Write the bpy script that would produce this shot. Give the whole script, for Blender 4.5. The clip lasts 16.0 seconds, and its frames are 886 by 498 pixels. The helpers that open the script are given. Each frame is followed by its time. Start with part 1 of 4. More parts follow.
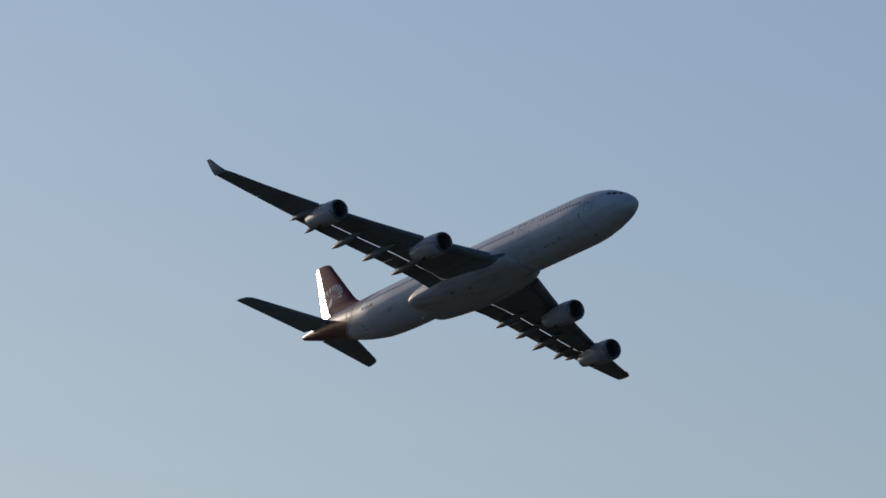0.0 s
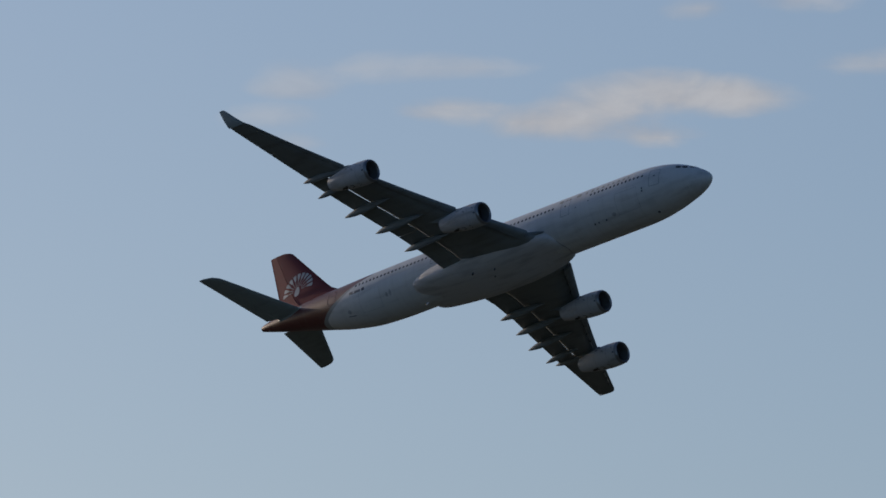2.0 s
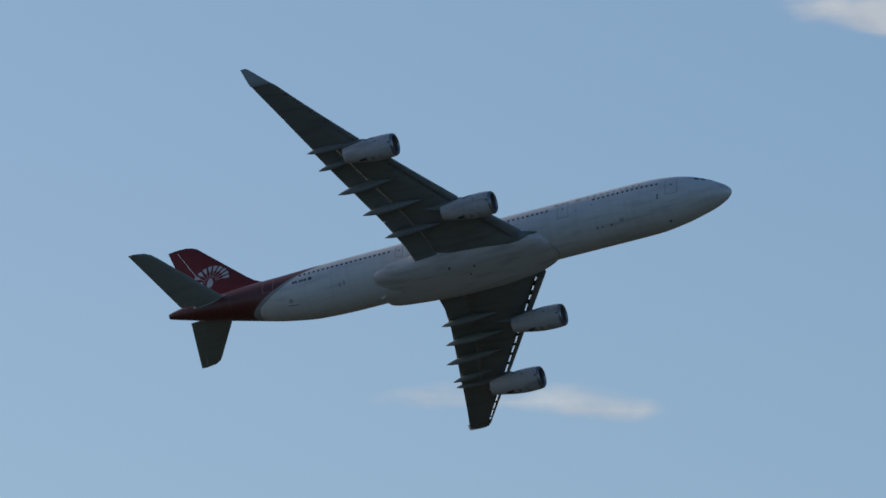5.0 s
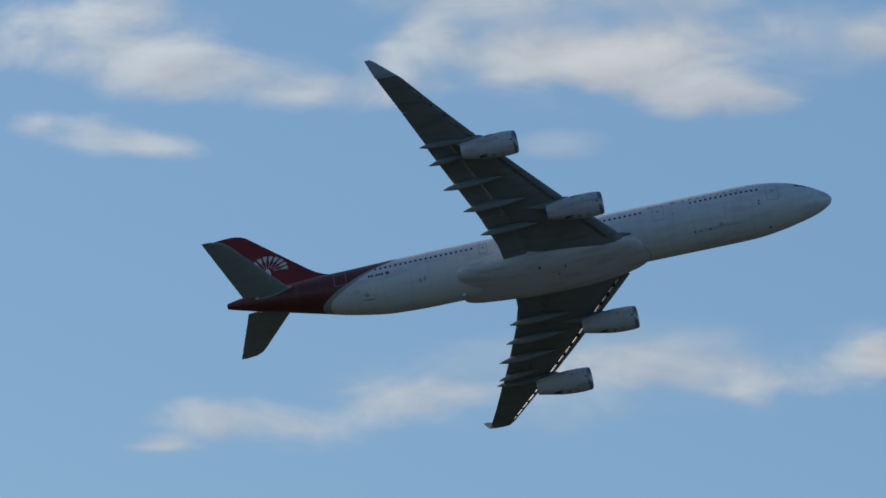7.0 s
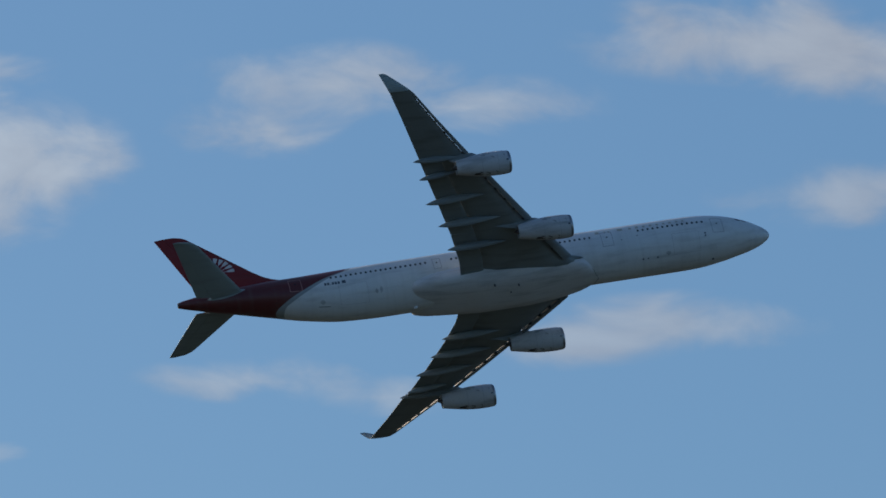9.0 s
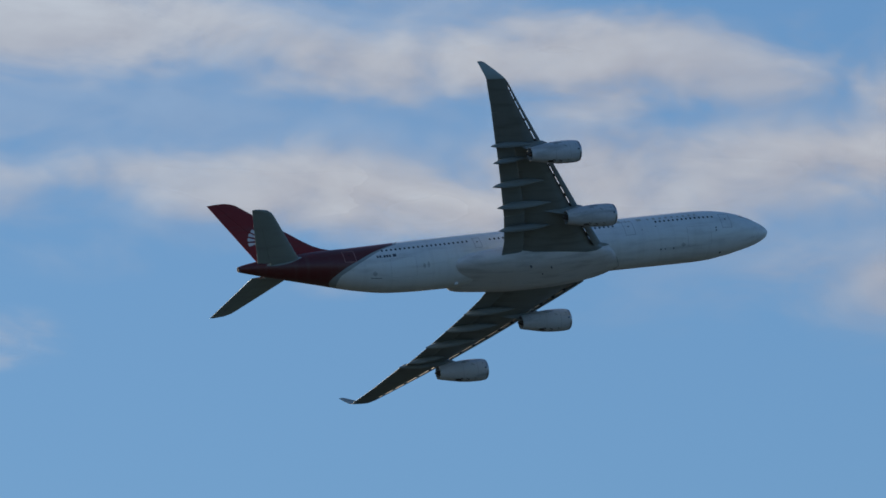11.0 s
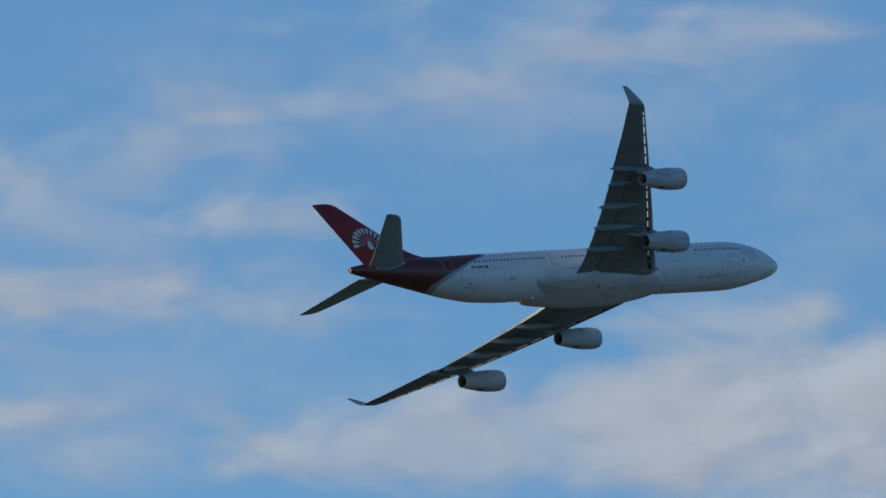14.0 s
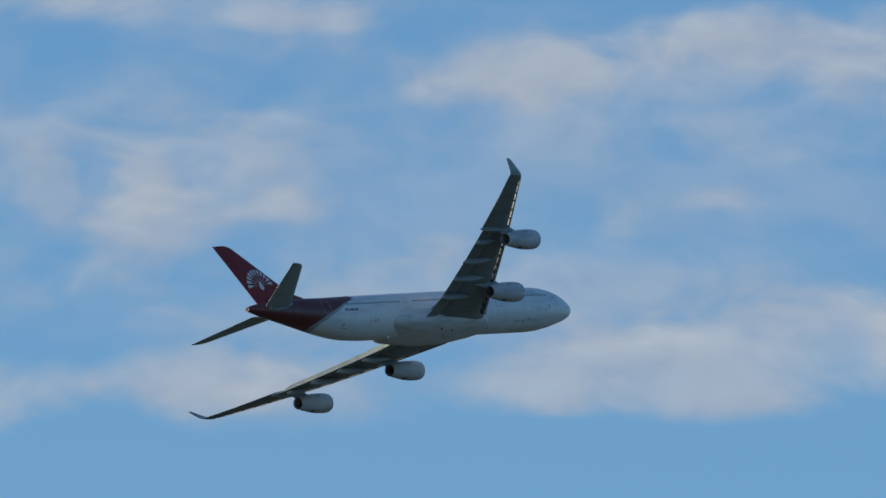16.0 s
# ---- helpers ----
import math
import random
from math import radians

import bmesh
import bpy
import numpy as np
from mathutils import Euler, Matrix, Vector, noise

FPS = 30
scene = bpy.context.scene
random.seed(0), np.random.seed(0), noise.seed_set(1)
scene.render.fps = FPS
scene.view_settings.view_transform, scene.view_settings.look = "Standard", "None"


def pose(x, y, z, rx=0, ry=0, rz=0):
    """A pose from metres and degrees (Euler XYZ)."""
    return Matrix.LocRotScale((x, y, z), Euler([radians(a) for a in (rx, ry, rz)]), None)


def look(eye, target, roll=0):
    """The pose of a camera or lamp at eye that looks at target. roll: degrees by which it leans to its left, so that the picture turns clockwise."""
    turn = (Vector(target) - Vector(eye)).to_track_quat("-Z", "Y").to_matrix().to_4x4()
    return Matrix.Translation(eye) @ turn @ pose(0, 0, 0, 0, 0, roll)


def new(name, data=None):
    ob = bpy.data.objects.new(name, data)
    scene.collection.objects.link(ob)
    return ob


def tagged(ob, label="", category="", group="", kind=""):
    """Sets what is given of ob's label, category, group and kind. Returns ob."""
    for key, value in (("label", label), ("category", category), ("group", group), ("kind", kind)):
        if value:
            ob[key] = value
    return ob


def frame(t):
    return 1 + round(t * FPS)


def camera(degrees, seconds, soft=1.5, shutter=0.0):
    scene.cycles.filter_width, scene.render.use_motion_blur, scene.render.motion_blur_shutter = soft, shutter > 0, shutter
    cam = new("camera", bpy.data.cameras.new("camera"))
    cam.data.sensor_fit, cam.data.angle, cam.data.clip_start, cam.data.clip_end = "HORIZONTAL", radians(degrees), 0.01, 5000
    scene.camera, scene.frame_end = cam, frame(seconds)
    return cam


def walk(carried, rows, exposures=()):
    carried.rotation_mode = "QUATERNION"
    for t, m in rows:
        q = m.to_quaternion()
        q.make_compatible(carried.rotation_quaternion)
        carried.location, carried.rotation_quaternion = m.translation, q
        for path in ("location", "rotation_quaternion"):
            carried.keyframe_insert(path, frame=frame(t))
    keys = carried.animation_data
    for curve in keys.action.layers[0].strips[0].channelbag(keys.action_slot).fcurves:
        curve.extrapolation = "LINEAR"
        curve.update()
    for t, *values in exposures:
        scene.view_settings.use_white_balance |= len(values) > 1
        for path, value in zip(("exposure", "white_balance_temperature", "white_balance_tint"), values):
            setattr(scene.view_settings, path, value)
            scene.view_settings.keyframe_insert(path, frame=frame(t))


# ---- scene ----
EYE = (0.0, 0.0, 1.7)
SUN_AZIMUTH, SUN_ELEVATION = -34.6, 11.2


def heading(azimuth, elevation):
    """Unit vector for an azimuth (clockwise from +y) and an elevation, in degrees."""
    a, e = radians(azimuth), radians(elevation)
    return Vector((math.sin(a) * math.cos(e), math.cos(a) * math.cos(e), math.sin(e)))


# seconds, azimuth and elevation of the lens, in degrees
CAMERA_ROWS = (
    (0.00, -0.164, 6.537),
    (0.50, 0.816, 6.832),
    (1.00, 2.107, 7.227),
    (1.50, 3.285, 7.406),
    (2.00, 4.711, 7.696),
    (2.50, 6.048, 8.069),
    (3.00, 7.869, 8.472),
    (3.50, 9.682, 8.850),
    (4.00, 11.608, 9.020),
    (4.20, 12.224, 9.110),
    (4.70, 14.158, 9.423),
    (5.20, 16.170, 9.725),
    (5.70, 18.254, 10.015),
    (6.30, 20.839, 10.346),
    (6.50, 21.624, 10.468),
    (7.00, 23.327, 10.611),
    (7.50, 25.311, 10.749),
    (8.00, 27.884, 11.027),
    (8.20, 28.921, 11.121),
    (8.70, 31.084, 11.270),
    (9.20, 33.214, 11.385),
    (9.70, 35.298, 11.466),
    (10.30, 37.721, 11.522),
    (10.50, 38.545, 11.473),
    (11.00, 40.269, 11.361),
    (11.20, 40.798, 11.332),
    (11.50, 41.706, 11.284),
    (12.00, 43.805, 11.373),
    (12.50, 45.964, 11.399),
    (13.00, 47.446, 11.321),
    (13.50, 49.334, 11.122),
    (14.00, 50.491, 10.939),
    (14.50, 52.114, 11.250),
    (15.00, 53.840, 10.807),
    (15.50, 54.888, 10.692),
    (16.00, 56.473, 10.576),
)

# seconds, place of the airliner's middle, and its turn about x, y and z
FLIGHT_ROWS = (
    (0.00, -0.00, 1231.97, 140.29, -20.62, -10.89, -52.70),
    (0.50, 23.23, 1215.63, 144.76, -21.55, -11.09, -51.19),
    (1.00, 47.34, 1186.93, 147.91, -22.24, -11.21, -49.42),
    (1.50, 72.08, 1153.50, 150.50, -22.90, -11.21, -48.36),
    (2.00, 98.18, 1127.76, 154.10, -24.16, -11.32, -46.24),
    (2.50, 125.75, 1105.21, 158.16, -25.63, -11.31, -44.27),
    (3.00, 154.79, 1084.52, 162.43, -27.03, -11.05, -42.28),
    (3.50, 184.43, 1059.35, 165.92, -28.42, -10.89, -40.59),
    (4.00, 215.46, 1036.39, 169.56, -30.07, -10.38, -39.25),
    (4.20, 245.17, 1106.41, 183.88, -30.51, -10.28, -38.68),
    (4.70, 280.62, 1096.00, 189.42, -30.37, -10.30, -37.07),
    (5.20, 317.12, 1084.04, 194.73, -30.24, -10.35, -35.54),
    (5.70, 354.48, 1070.44, 199.78, -30.12, -10.43, -34.08),
    (6.30, 400.12, 1051.87, 205.49, -29.99, -10.57, -32.40),
    (6.50, 413.58, 1040.30, 206.34, -29.60, -10.39, -32.43),
    (7.00, 451.34, 1020.51, 210.21, -28.80, -10.53, -31.02),
    (7.50, 489.93, 1001.44, 214.22, -28.90, -10.59, -29.89),
    (8.00, 531.90, 988.76, 219.40, -28.79, -10.47, -27.99),
    (8.20, 551.40, 988.47, 222.42, -28.86, -10.29, -27.96),
    (8.70, 591.99, 972.88, 226.42, -28.56, -10.23, -25.82),
    (9.20, 631.71, 956.10, 229.76, -28.29, -10.20, -23.64),
    (9.70, 670.32, 938.34, 232.46, -28.05, -10.19, -21.41),
    (10.30, 714.90, 916.07, 234.88, -27.81, -10.19, -18.65),
    (10.50, 737.04, 918.11, 238.00, -27.75, -9.96, -19.80),
    (11.00, 781.41, 909.39, 242.10, -27.96, -9.83, -18.23),
    (11.20, 807.47, 915.63, 246.23, -27.88, -9.86, -17.22),
    (11.50, 736.88, 802.87, 219.49, -27.76, -9.91, -16.42),
    (12.00, 782.24, 796.67, 223.66, -27.57, -9.84, -14.95),
    (12.50, 824.47, 787.66, 226.75, -27.37, -9.70, -13.93),
    (13.00, 868.01, 780.42, 229.94, -27.29, -9.42, -12.82),
    (13.50, 909.05, 771.62, 232.34, -27.52, -9.48, -11.35),
    (14.00, 957.01, 769.32, 236.35, -27.66, -9.23, -10.22),
    (14.50, 995.07, 759.82, 237.81, -27.97, -9.18, -8.63),
    (15.00, 1042.17, 758.04, 241.31, -27.46, -9.18, -7.52),
    (15.50, 1089.11, 756.73, 244.75, -26.54, -9.49, -6.45),
    (16.00, 1129.11, 751.44, 246.76, -25.25, -9.76, -4.95),
)

# seconds and the rudder's turn to the right, in degrees
RUDDER_ROWS = ((0.0, 11.8), (0.5, 12.2), (0.75, 10.0), (1.0, 7.0), (1.5, 4.0), (2.0, 3.0), (16.0, 3.0))

# the lens's own brightness and white balance: seconds, stops, kelvin, tint
EXPOSURES = ((0.0, -0.62, 7350, 16), (1.0, -0.48, 7850, 17), (2.5, -0.36, 8200, 18), (3.5, -0.03, 8600, 20), (4.2, 0.12, 8550, 17), (6.3, 0.12, 8000, 10), (7.5, 0.33, 7750, 9), (8.2, 0.31, 7650, 9), (10.3, 0.20, 7150, 9), (10.6, 0.24, 7100, 9), (11.0, 0.47, 7200, 8), (11.5, 0.62, 7350, 8), (12.2, 0.62, 7350, 7), (13.0, 0.55, 7050, 5), (14.0, 0.46, 6800, 3.5), (15.0, 0.48, 6900, 3), (16.0, 0.60, 7150, 3.5))

cam = camera(4.571, 16.0, soft=1.6)
walk(cam, [(t, look(EYE, Vector(EYE) + 100 * heading(a, e))) for t, a, e in CAMERA_ROWS],
     exposures=EXPOSURES)

# ---- daylight ----
world = bpy.data.worlds.new("daylight")
scene.world = world
world.use_nodes = True
wn, wl = world.node_tree.nodes, world.node_tree.links
sky = wn.new("ShaderNodeTexSky")
sky.sky_type = "NISHITA"
sky.sun_disc = False
sky.sun_elevation = radians(SUN_ELEVATION)
sky.sun_rotation = radians(SUN_AZIMUTH)
sky.altitude, sky.air_density, sky.dust_density, sky.ozone_density = 0, 0.85, 1.3, 5.0
wn["Background"].inputs["Strength"].default_value = 0.14
wl.new(sky.outputs["Color"], wn["Background"].inputs["Color"])

sun_lamp = bpy.data.lights.new("sun", "SUN")
sun_lamp.energy, sun_lamp.angle, sun_lamp.color = 2.4, radians(0.6), (1.0, 0.92, 0.82)
sun = new("sun", sun_lamp)
sun.matrix_world = look(1000 * heading(SUN_AZIMUTH, SUN_ELEVATION), (0, 0, 0))


# ---- materials ----
def material(name, build):
    m = bpy.data.materials.new(name)
    m.use_nodes = True
    build(m.node_tree, m.node_tree.nodes["Principled BSDF"])
    return m


def noise_node(tree, scale, detail=4.0, stretch=(1, 1, 1), coordinate="Object"):
    c = tree.nodes.new("ShaderNodeTexCoord")
    m = tree.nodes.new("ShaderNodeMapping")
    m.inputs["Scale"].default_value = stretch
    n = tree.nodes.new("ShaderNodeTexNoise")
    n.inputs["Scale"].default_value, n.inputs["Detail"].default_value = scale, detail
    tree.links.new(c.outputs[coordinate], m.inputs["Vector"])
    tree.links.new(m.outputs["Vector"], n.inputs["Vector"])
    return n.outputs["Fac"]


def ramp(tree, source, low, high, a=(0, 0, 0, 1), b=(1, 1, 1, 1)):
    r = tree.nodes.new("ShaderNodeValToRGB")
    r.color_ramp.elements[0].position, r.color_ramp.elements[1].position = low, high
    r.color_ramp.elements[0].color, r.color_ramp.elements[1].color = a, b
    tree.links.new(source, r.inputs["Fac"])
    return r.outputs["Color"]


def mix(tree, fac, a, b, how="MIX"):
    n = tree.nodes.new("ShaderNodeMix")
    n.data_type, n.blend_type = "RGBA", how
    for socket, value in ((n.inputs[0], fac), (n.inputs[6], a), (n.inputs[7], b)):
        if isinstance(value, (int, float, tuple)):
            socket.default_value = value
        else:
            tree.links.new(value, socket)
    return n.outputs[2]


def grime(tree, shader, colour, dirt=(0.10, 0.09, 0.08, 1), amount=0.5, bump=0.02):
    """Paint with long stains along the airflow, fine speckle and slightly wavy skin."""
    streak = ramp(tree, noise_node(tree, 0.9, 6, (0.25, 1.6, 1.6)), 0.50, 0.82)
    speck = ramp(tree, noise_node(tree, 5.0, 5), 0.58, 0.80)
    c = mix(tree, streak, colour, mix(tree, amount, colour, dirt))
    c = mix(tree, speck, c, mix(tree, amount * 0.5, c, dirt))
    tree.links.new(c, shader.inputs["Base Color"])
    b = tree.nodes.new("ShaderNodeBump")
    b.inputs["Strength"].default_value, b.inputs["Distance"].default_value = 0.12, bump
    tree.links.new(noise_node(tree, 1.3, 3), b.inputs["Height"])
    tree.links.new(b.outputs["Normal"], shader.inputs["Normal"])


def plain_paint(rgb, rough=0.4, amount=0.4, coat=0.0, metal=0.0, coat_rough=0.2):
    def build(tree, shader):
        shader.inputs["Roughness"].default_value = rough
        shader.inputs["Metallic"].default_value = metal
        shader.inputs["Specular IOR Level"].default_value = 0.3
        shader.inputs["Coat Weight"].default_value = coat
        shader.inputs["Coat Roughness"].default_value = coat_rough
        grime(tree, shader, (*rgb, 1), amount=amount)
    return build


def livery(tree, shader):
    """White skin, silver-grey band and dark red tail with shade in its tone, by the distance from the band's edge."""
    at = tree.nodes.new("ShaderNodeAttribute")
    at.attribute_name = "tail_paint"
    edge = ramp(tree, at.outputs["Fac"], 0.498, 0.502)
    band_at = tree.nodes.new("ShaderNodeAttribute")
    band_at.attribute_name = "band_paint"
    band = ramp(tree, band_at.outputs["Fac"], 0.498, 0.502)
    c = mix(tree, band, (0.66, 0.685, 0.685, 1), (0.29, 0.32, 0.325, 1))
    # the fin's red, painted darker for the unlit underside
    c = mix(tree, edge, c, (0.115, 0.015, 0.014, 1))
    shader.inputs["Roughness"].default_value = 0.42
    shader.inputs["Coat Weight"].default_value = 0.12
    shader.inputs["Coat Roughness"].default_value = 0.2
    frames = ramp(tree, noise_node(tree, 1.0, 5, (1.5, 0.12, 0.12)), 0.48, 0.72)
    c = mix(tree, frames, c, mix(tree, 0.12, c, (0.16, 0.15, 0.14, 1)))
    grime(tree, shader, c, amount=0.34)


WHITE = material("white_paint", plain_paint((0.67, 0.68, 0.70), 0.42, 0.32, 0.2))
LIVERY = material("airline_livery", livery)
# lit tone of the tail red; the fuselage holds the shaded one
RED = material("dark_red_lit_paint", plain_paint((0.205, 0.017, 0.016), 0.75, 0.25, 0.24, 0.0, 0.16))
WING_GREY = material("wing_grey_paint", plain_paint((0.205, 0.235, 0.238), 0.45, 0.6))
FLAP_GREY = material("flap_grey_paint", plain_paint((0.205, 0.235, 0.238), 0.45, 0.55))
# pale upper skin, its colour raised to read as sunlit
TOP_SUNLIT_GREY = material("upper_skin_sunlit_pale_grey", plain_paint((0.68, 0.69, 0.69), 0.4, 0.25))
STAB_GREY = material("stabilizer_grey_paint", plain_paint((0.275, 0.33, 0.33), 0.45, 0.4))
BELLY = material("belly_grey_paint", plain_paint((0.60, 0.61, 0.62), 0.5, 0.5))
# cream colour stands for sunlight caught on the slats' backs
SLAT_SUNLIT = material("slat_back_sunlit_cream", plain_paint((0.50, 0.44, 0.37), 0.5, 0.5))
NACELLE = material("nacelle_white_paint", plain_paint((0.49, 0.51, 0.53), 0.5, 0.75, 0.05))
LIP = material("inlet_lip_metal", plain_paint((0.30, 0.31, 0.33), 0.35, 0.4, 0, 0.8))
DARK = material("dark_duct", plain_paint((0.035, 0.037, 0.04), 0.6, 0.2))
DUCT = material("inlet_duct_grey", plain_paint((0.15, 0.155, 0.16), 0.55, 0.3))
FAN = material("fan_titanium", plain_paint((0.17, 0.17, 0.18), 0.4, 0.2, 0, 0.7))
SOOT = material("sooty_nozzle_metal", plain_paint((0.10, 0.085, 0.075), 0.5, 0.4, 0, 0.6))
GLASS = material("dark_window_glass", plain_paint((0.045, 0.045, 0.048), 0.12, 0.1))
LINE = material("door_seam_grey", plain_paint((0.36, 0.37, 0.39), 0.6, 0.2))
PALE_LINE = material("door_outline_pale", plain_paint((0.42, 0.22, 0.20), 0.6, 0.2))
EMBLEM = material("emblem_white_paint", plain_paint((0.55, 0.53, 0.52), 0.45, 0.15))
SMUDGE = material("service_panel_grime", plain_paint((0.46, 0.47, 0.48), 0.6, 0.7))
SCUFF = material("cowl_scuff_grey", plain_paint((0.30, 0.31, 0.32), 0.6, 0.8))
GOLD = material("lettering_gold_paint", plain_paint((0.41, 0.40, 0.34), 0.5, 0.15))
NAVY = material("registration_dark_paint", plain_paint((0.08, 0.085, 0.11), 0.5, 0.1))


# tone set by the light it throws onto the airliner's underside
def grass(tree, shader):
    c = ramp(tree, noise_node(tree, 0.02, 6), 0.35, 0.7, (0.052, 0.058, 0.038, 1), (0.086, 0.086, 0.062, 1))
    c = mix(tree, ramp(tree, noise_node(tree, 1.5, 4), 0.4, 0.7), c, (0.064, 0.066, 0.047, 1))
    tree.links.new(c, shader.inputs["Base Color"])
    shader.inputs["Roughness"].default_value = 0.95


GRASS = material("bounce_grass", grass)


def vapour(tree, shader):
    """Glowing vapour: a soft body, torn at its edges, with sun-side light painted on its billows."""
    def reading(name):
        n = tree.nodes.new("ShaderNodeAttribute")
        n.attribute_name = name
        return n.outputs["Fac"]

    def calc(how, a, c, clamp=False):
        n = tree.nodes.new("ShaderNodeMath")
        n.operation, n.use_clamp = how, clamp
        for socket, value in zip(n.inputs, (a, c)):
            if isinstance(value, (int, float)):
                socket.default_value = value
            else:
                tree.links.new(value, socket)
        return n.outputs[0]

    def vector(how, a, c=None):
        n = tree.nodes.new("ShaderNodeVectorMath")
        n.operation = how
        tree.links.new(a, n.inputs[0])
        if isinstance(c, tuple):
            n.inputs[1].default_value = c
        elif c:
            tree.links.new(c, n.inputs[1])
        return n.outputs[0]

    def billow(at, scale, detail, rough):
        n = tree.nodes.new("ShaderNodeTexNoise")
        n.inputs["Scale"].default_value, n.inputs["Detail"].default_value, n.inputs["Roughness"].default_value = scale, detail, rough
        n.inputs["Distortion"].default_value = 0.35
        tree.links.new(at, n.inputs["Vector"])
        return n.outputs["Fac"]

    place = tree.nodes.new("ShaderNodeTexCoord")
    way = vector("MULTIPLY", vector("NORMALIZE", place.outputs["Object"]), (1, 1, 2.0))
    lump = billow(way, 85.0, 9.0, 0.53)
    sunward = billow(vector("ADD", way, (-0.0022, 0.0008, 0.0030)), 85.0, 5.0, 0.5)
    body = reading("body")
    torn = calc("MULTIPLY", calc("SUBTRACT", lump, 0.5), calc("MULTIPLY", reading("tear"), calc("MULTIPLY", body, 4.0, True)))
    full = calc("ADD", calc("MULTIPLY", body, 1.55), calc("SUBTRACT", torn, 0.18))
    soft = tree.nodes.new("ShaderNodeMapRange")
    soft.interpolation_type = "SMOOTHSTEP"
    soft.inputs["From Max"].default_value = 1.25
    tree.links.new(full, soft.inputs["Value"])
    relief = calc("MULTIPLY", calc("SUBTRACT", lump, sunward), reading("relief"))
    lit = calc("ADD", reading("brightness"), relief, True)
    glow = tree.nodes.new("ShaderNodeEmission")
    tree.links.new(ramp(tree, lit, 0.0, 1.0, CLOUD_SHADE, CLOUD_LIGHT), glow.inputs["Color"])
    clear = tree.nodes.new("ShaderNodeBsdfTransparent")
    blend = tree.nodes.new("ShaderNodeMixShader")
    tree.links.new(calc("MULTIPLY", soft.outputs["Result"], reading("opacity")), blend.inputs[0])
    tree.links.new(clear.outputs[0], blend.inputs[1])
    tree.links.new(glow.outputs[0], blend.inputs[2])
    tree.links.new(blend.outputs[0], tree.nodes["Material Output"].inputs["Surface"])
    tree.nodes.remove(shader)


# shaded and lit tones, given off by the clouds themselves
CLOUD_SHADE, CLOUD_LIGHT = (0.280, 0.292, 0.357, 1), (0.575, 0.678, 0.81, 1)
VAPOUR = material("cloud_glowing_vapour", vapour)


# ---- mesh helpers ----
def part(name, bm, mat, parent, label="", smooth=True, angle=40):
    """Links a bmesh as one mesh object under a thing or a part."""
    bmesh.ops.recalc_face_normals(bm, faces=bm.faces)
    me = bpy.data.meshes.new(name)
    if smooth:
        for f in bm.faces:
            f.smooth = True
        for e in bm.edges:
            if len(e.link_faces) == 2 and e.calc_face_angle(0) > radians(angle):
                e.smooth = False
    bm.to_mesh(me)
    bm.free()
    me.materials.append(mat)
    ob = new(name, me)
    ob.parent = parent
    if label:
        tagged(ob, label)
    return ob


def loft(bm, rings, cap_start=True, cap_end=True, closed=True):
    vs = [[bm.verts.new(p) for p in r] for r in rings]
    n = len(vs[0])
    for a, b in zip(vs, vs[1:]):
        for i in range(n if closed else n - 1):
            j = (i + 1) % n
            bm.faces.new((a[i], a[j], b[j], b[i]))
    if cap_start:
        bm.faces.new(vs[0])
    if cap_end:
        bm.faces.new(vs[-1])
    return bm


def curve_through(xs, ys, x):
    """Smooth monotone-ish interpolation through points with rising xs."""
    xs, ys = list(xs), list(ys)
    if x <= xs[0]:
        return ys[0]
    if x >= xs[-1]:
        return ys[-1]
    d = [(ys[i + 1] - ys[i]) / (xs[i + 1] - xs[i]) for i in range(len(xs) - 1)]
    m = [d[0]] + [0 if d[i - 1] * d[i] <= 0 else 2 * d[i - 1] * d[i] / (d[i - 1] + d[i]) for i in range(1, len(d))] + [d[-1]]
    i = max(k for k in range(len(xs) - 1) if xs[k] <= x)
    h = xs[i + 1] - xs[i]
    u = (x - xs[i]) / h
    return (ys[i] * (2 * u**3 - 3 * u**2 + 1) + m[i] * h * (u**3 - 2 * u**2 + u)
            + ys[i + 1] * (3 * u**2 - 2 * u**3) + m[i + 1] * h * (u**3 - u**2))


def foil(x, thick):
    """Half thickness of a wing section at the fraction x of its chord."""
    return 5 * thick * (0.2969 * math.sqrt(max(x, 0)) - 0.126 * x - 0.3516 * x**2 + 0.2843 * x**3 - 0.1036 * x**4)


def section(le, chord, thick, a=0.0, b=1.0, axis="z", n=10, nose=True, camber=0.015, cove=False):
    """Closed section of a surface from the fraction a to b of its chord; le is its leading point, the chord runs towards -x."""
    up, low = [], []
    for i in range(n + 1):
        u = 0.5 - 0.5 * math.cos(math.pi * i / n)
        x = a + (b - a) * u
        h = foil(x, thick)
        if a > 0 and nose:
            h *= min(1.0, 0.25 + 0.75 * math.sqrt(min(1.0, u / 0.18)))
        h = max(h, 0.004)
        c = camber * 4 * x * (1 - x)
        up.append((x, c + h))
        low.append((x, c - h * (1 - 1.55 * max(0.0, (u - 0.87) / 0.13)) if cove else c - h))
    ring = []
    for x, h in up + low[::-1]:
        p = [le[0] - x * chord, le[1], le[2]]
        if axis == "z":
            p[2] += h * chord
        else:
            p[1] += h * chord
        ring.append(tuple(p))
    return ring


# ---- ground ----
# unseen sheet, added to send light up to the belly
bm = bmesh.new()
bmesh.ops.create_circle(bm, cap_ends=True, segments=96, radius=4900)
ground = part("ground", bm, GRASS, None, smooth=False)
tagged(ground, "flat dull green ground out of view, added to bounce light upwards", "ground", kind="structure")

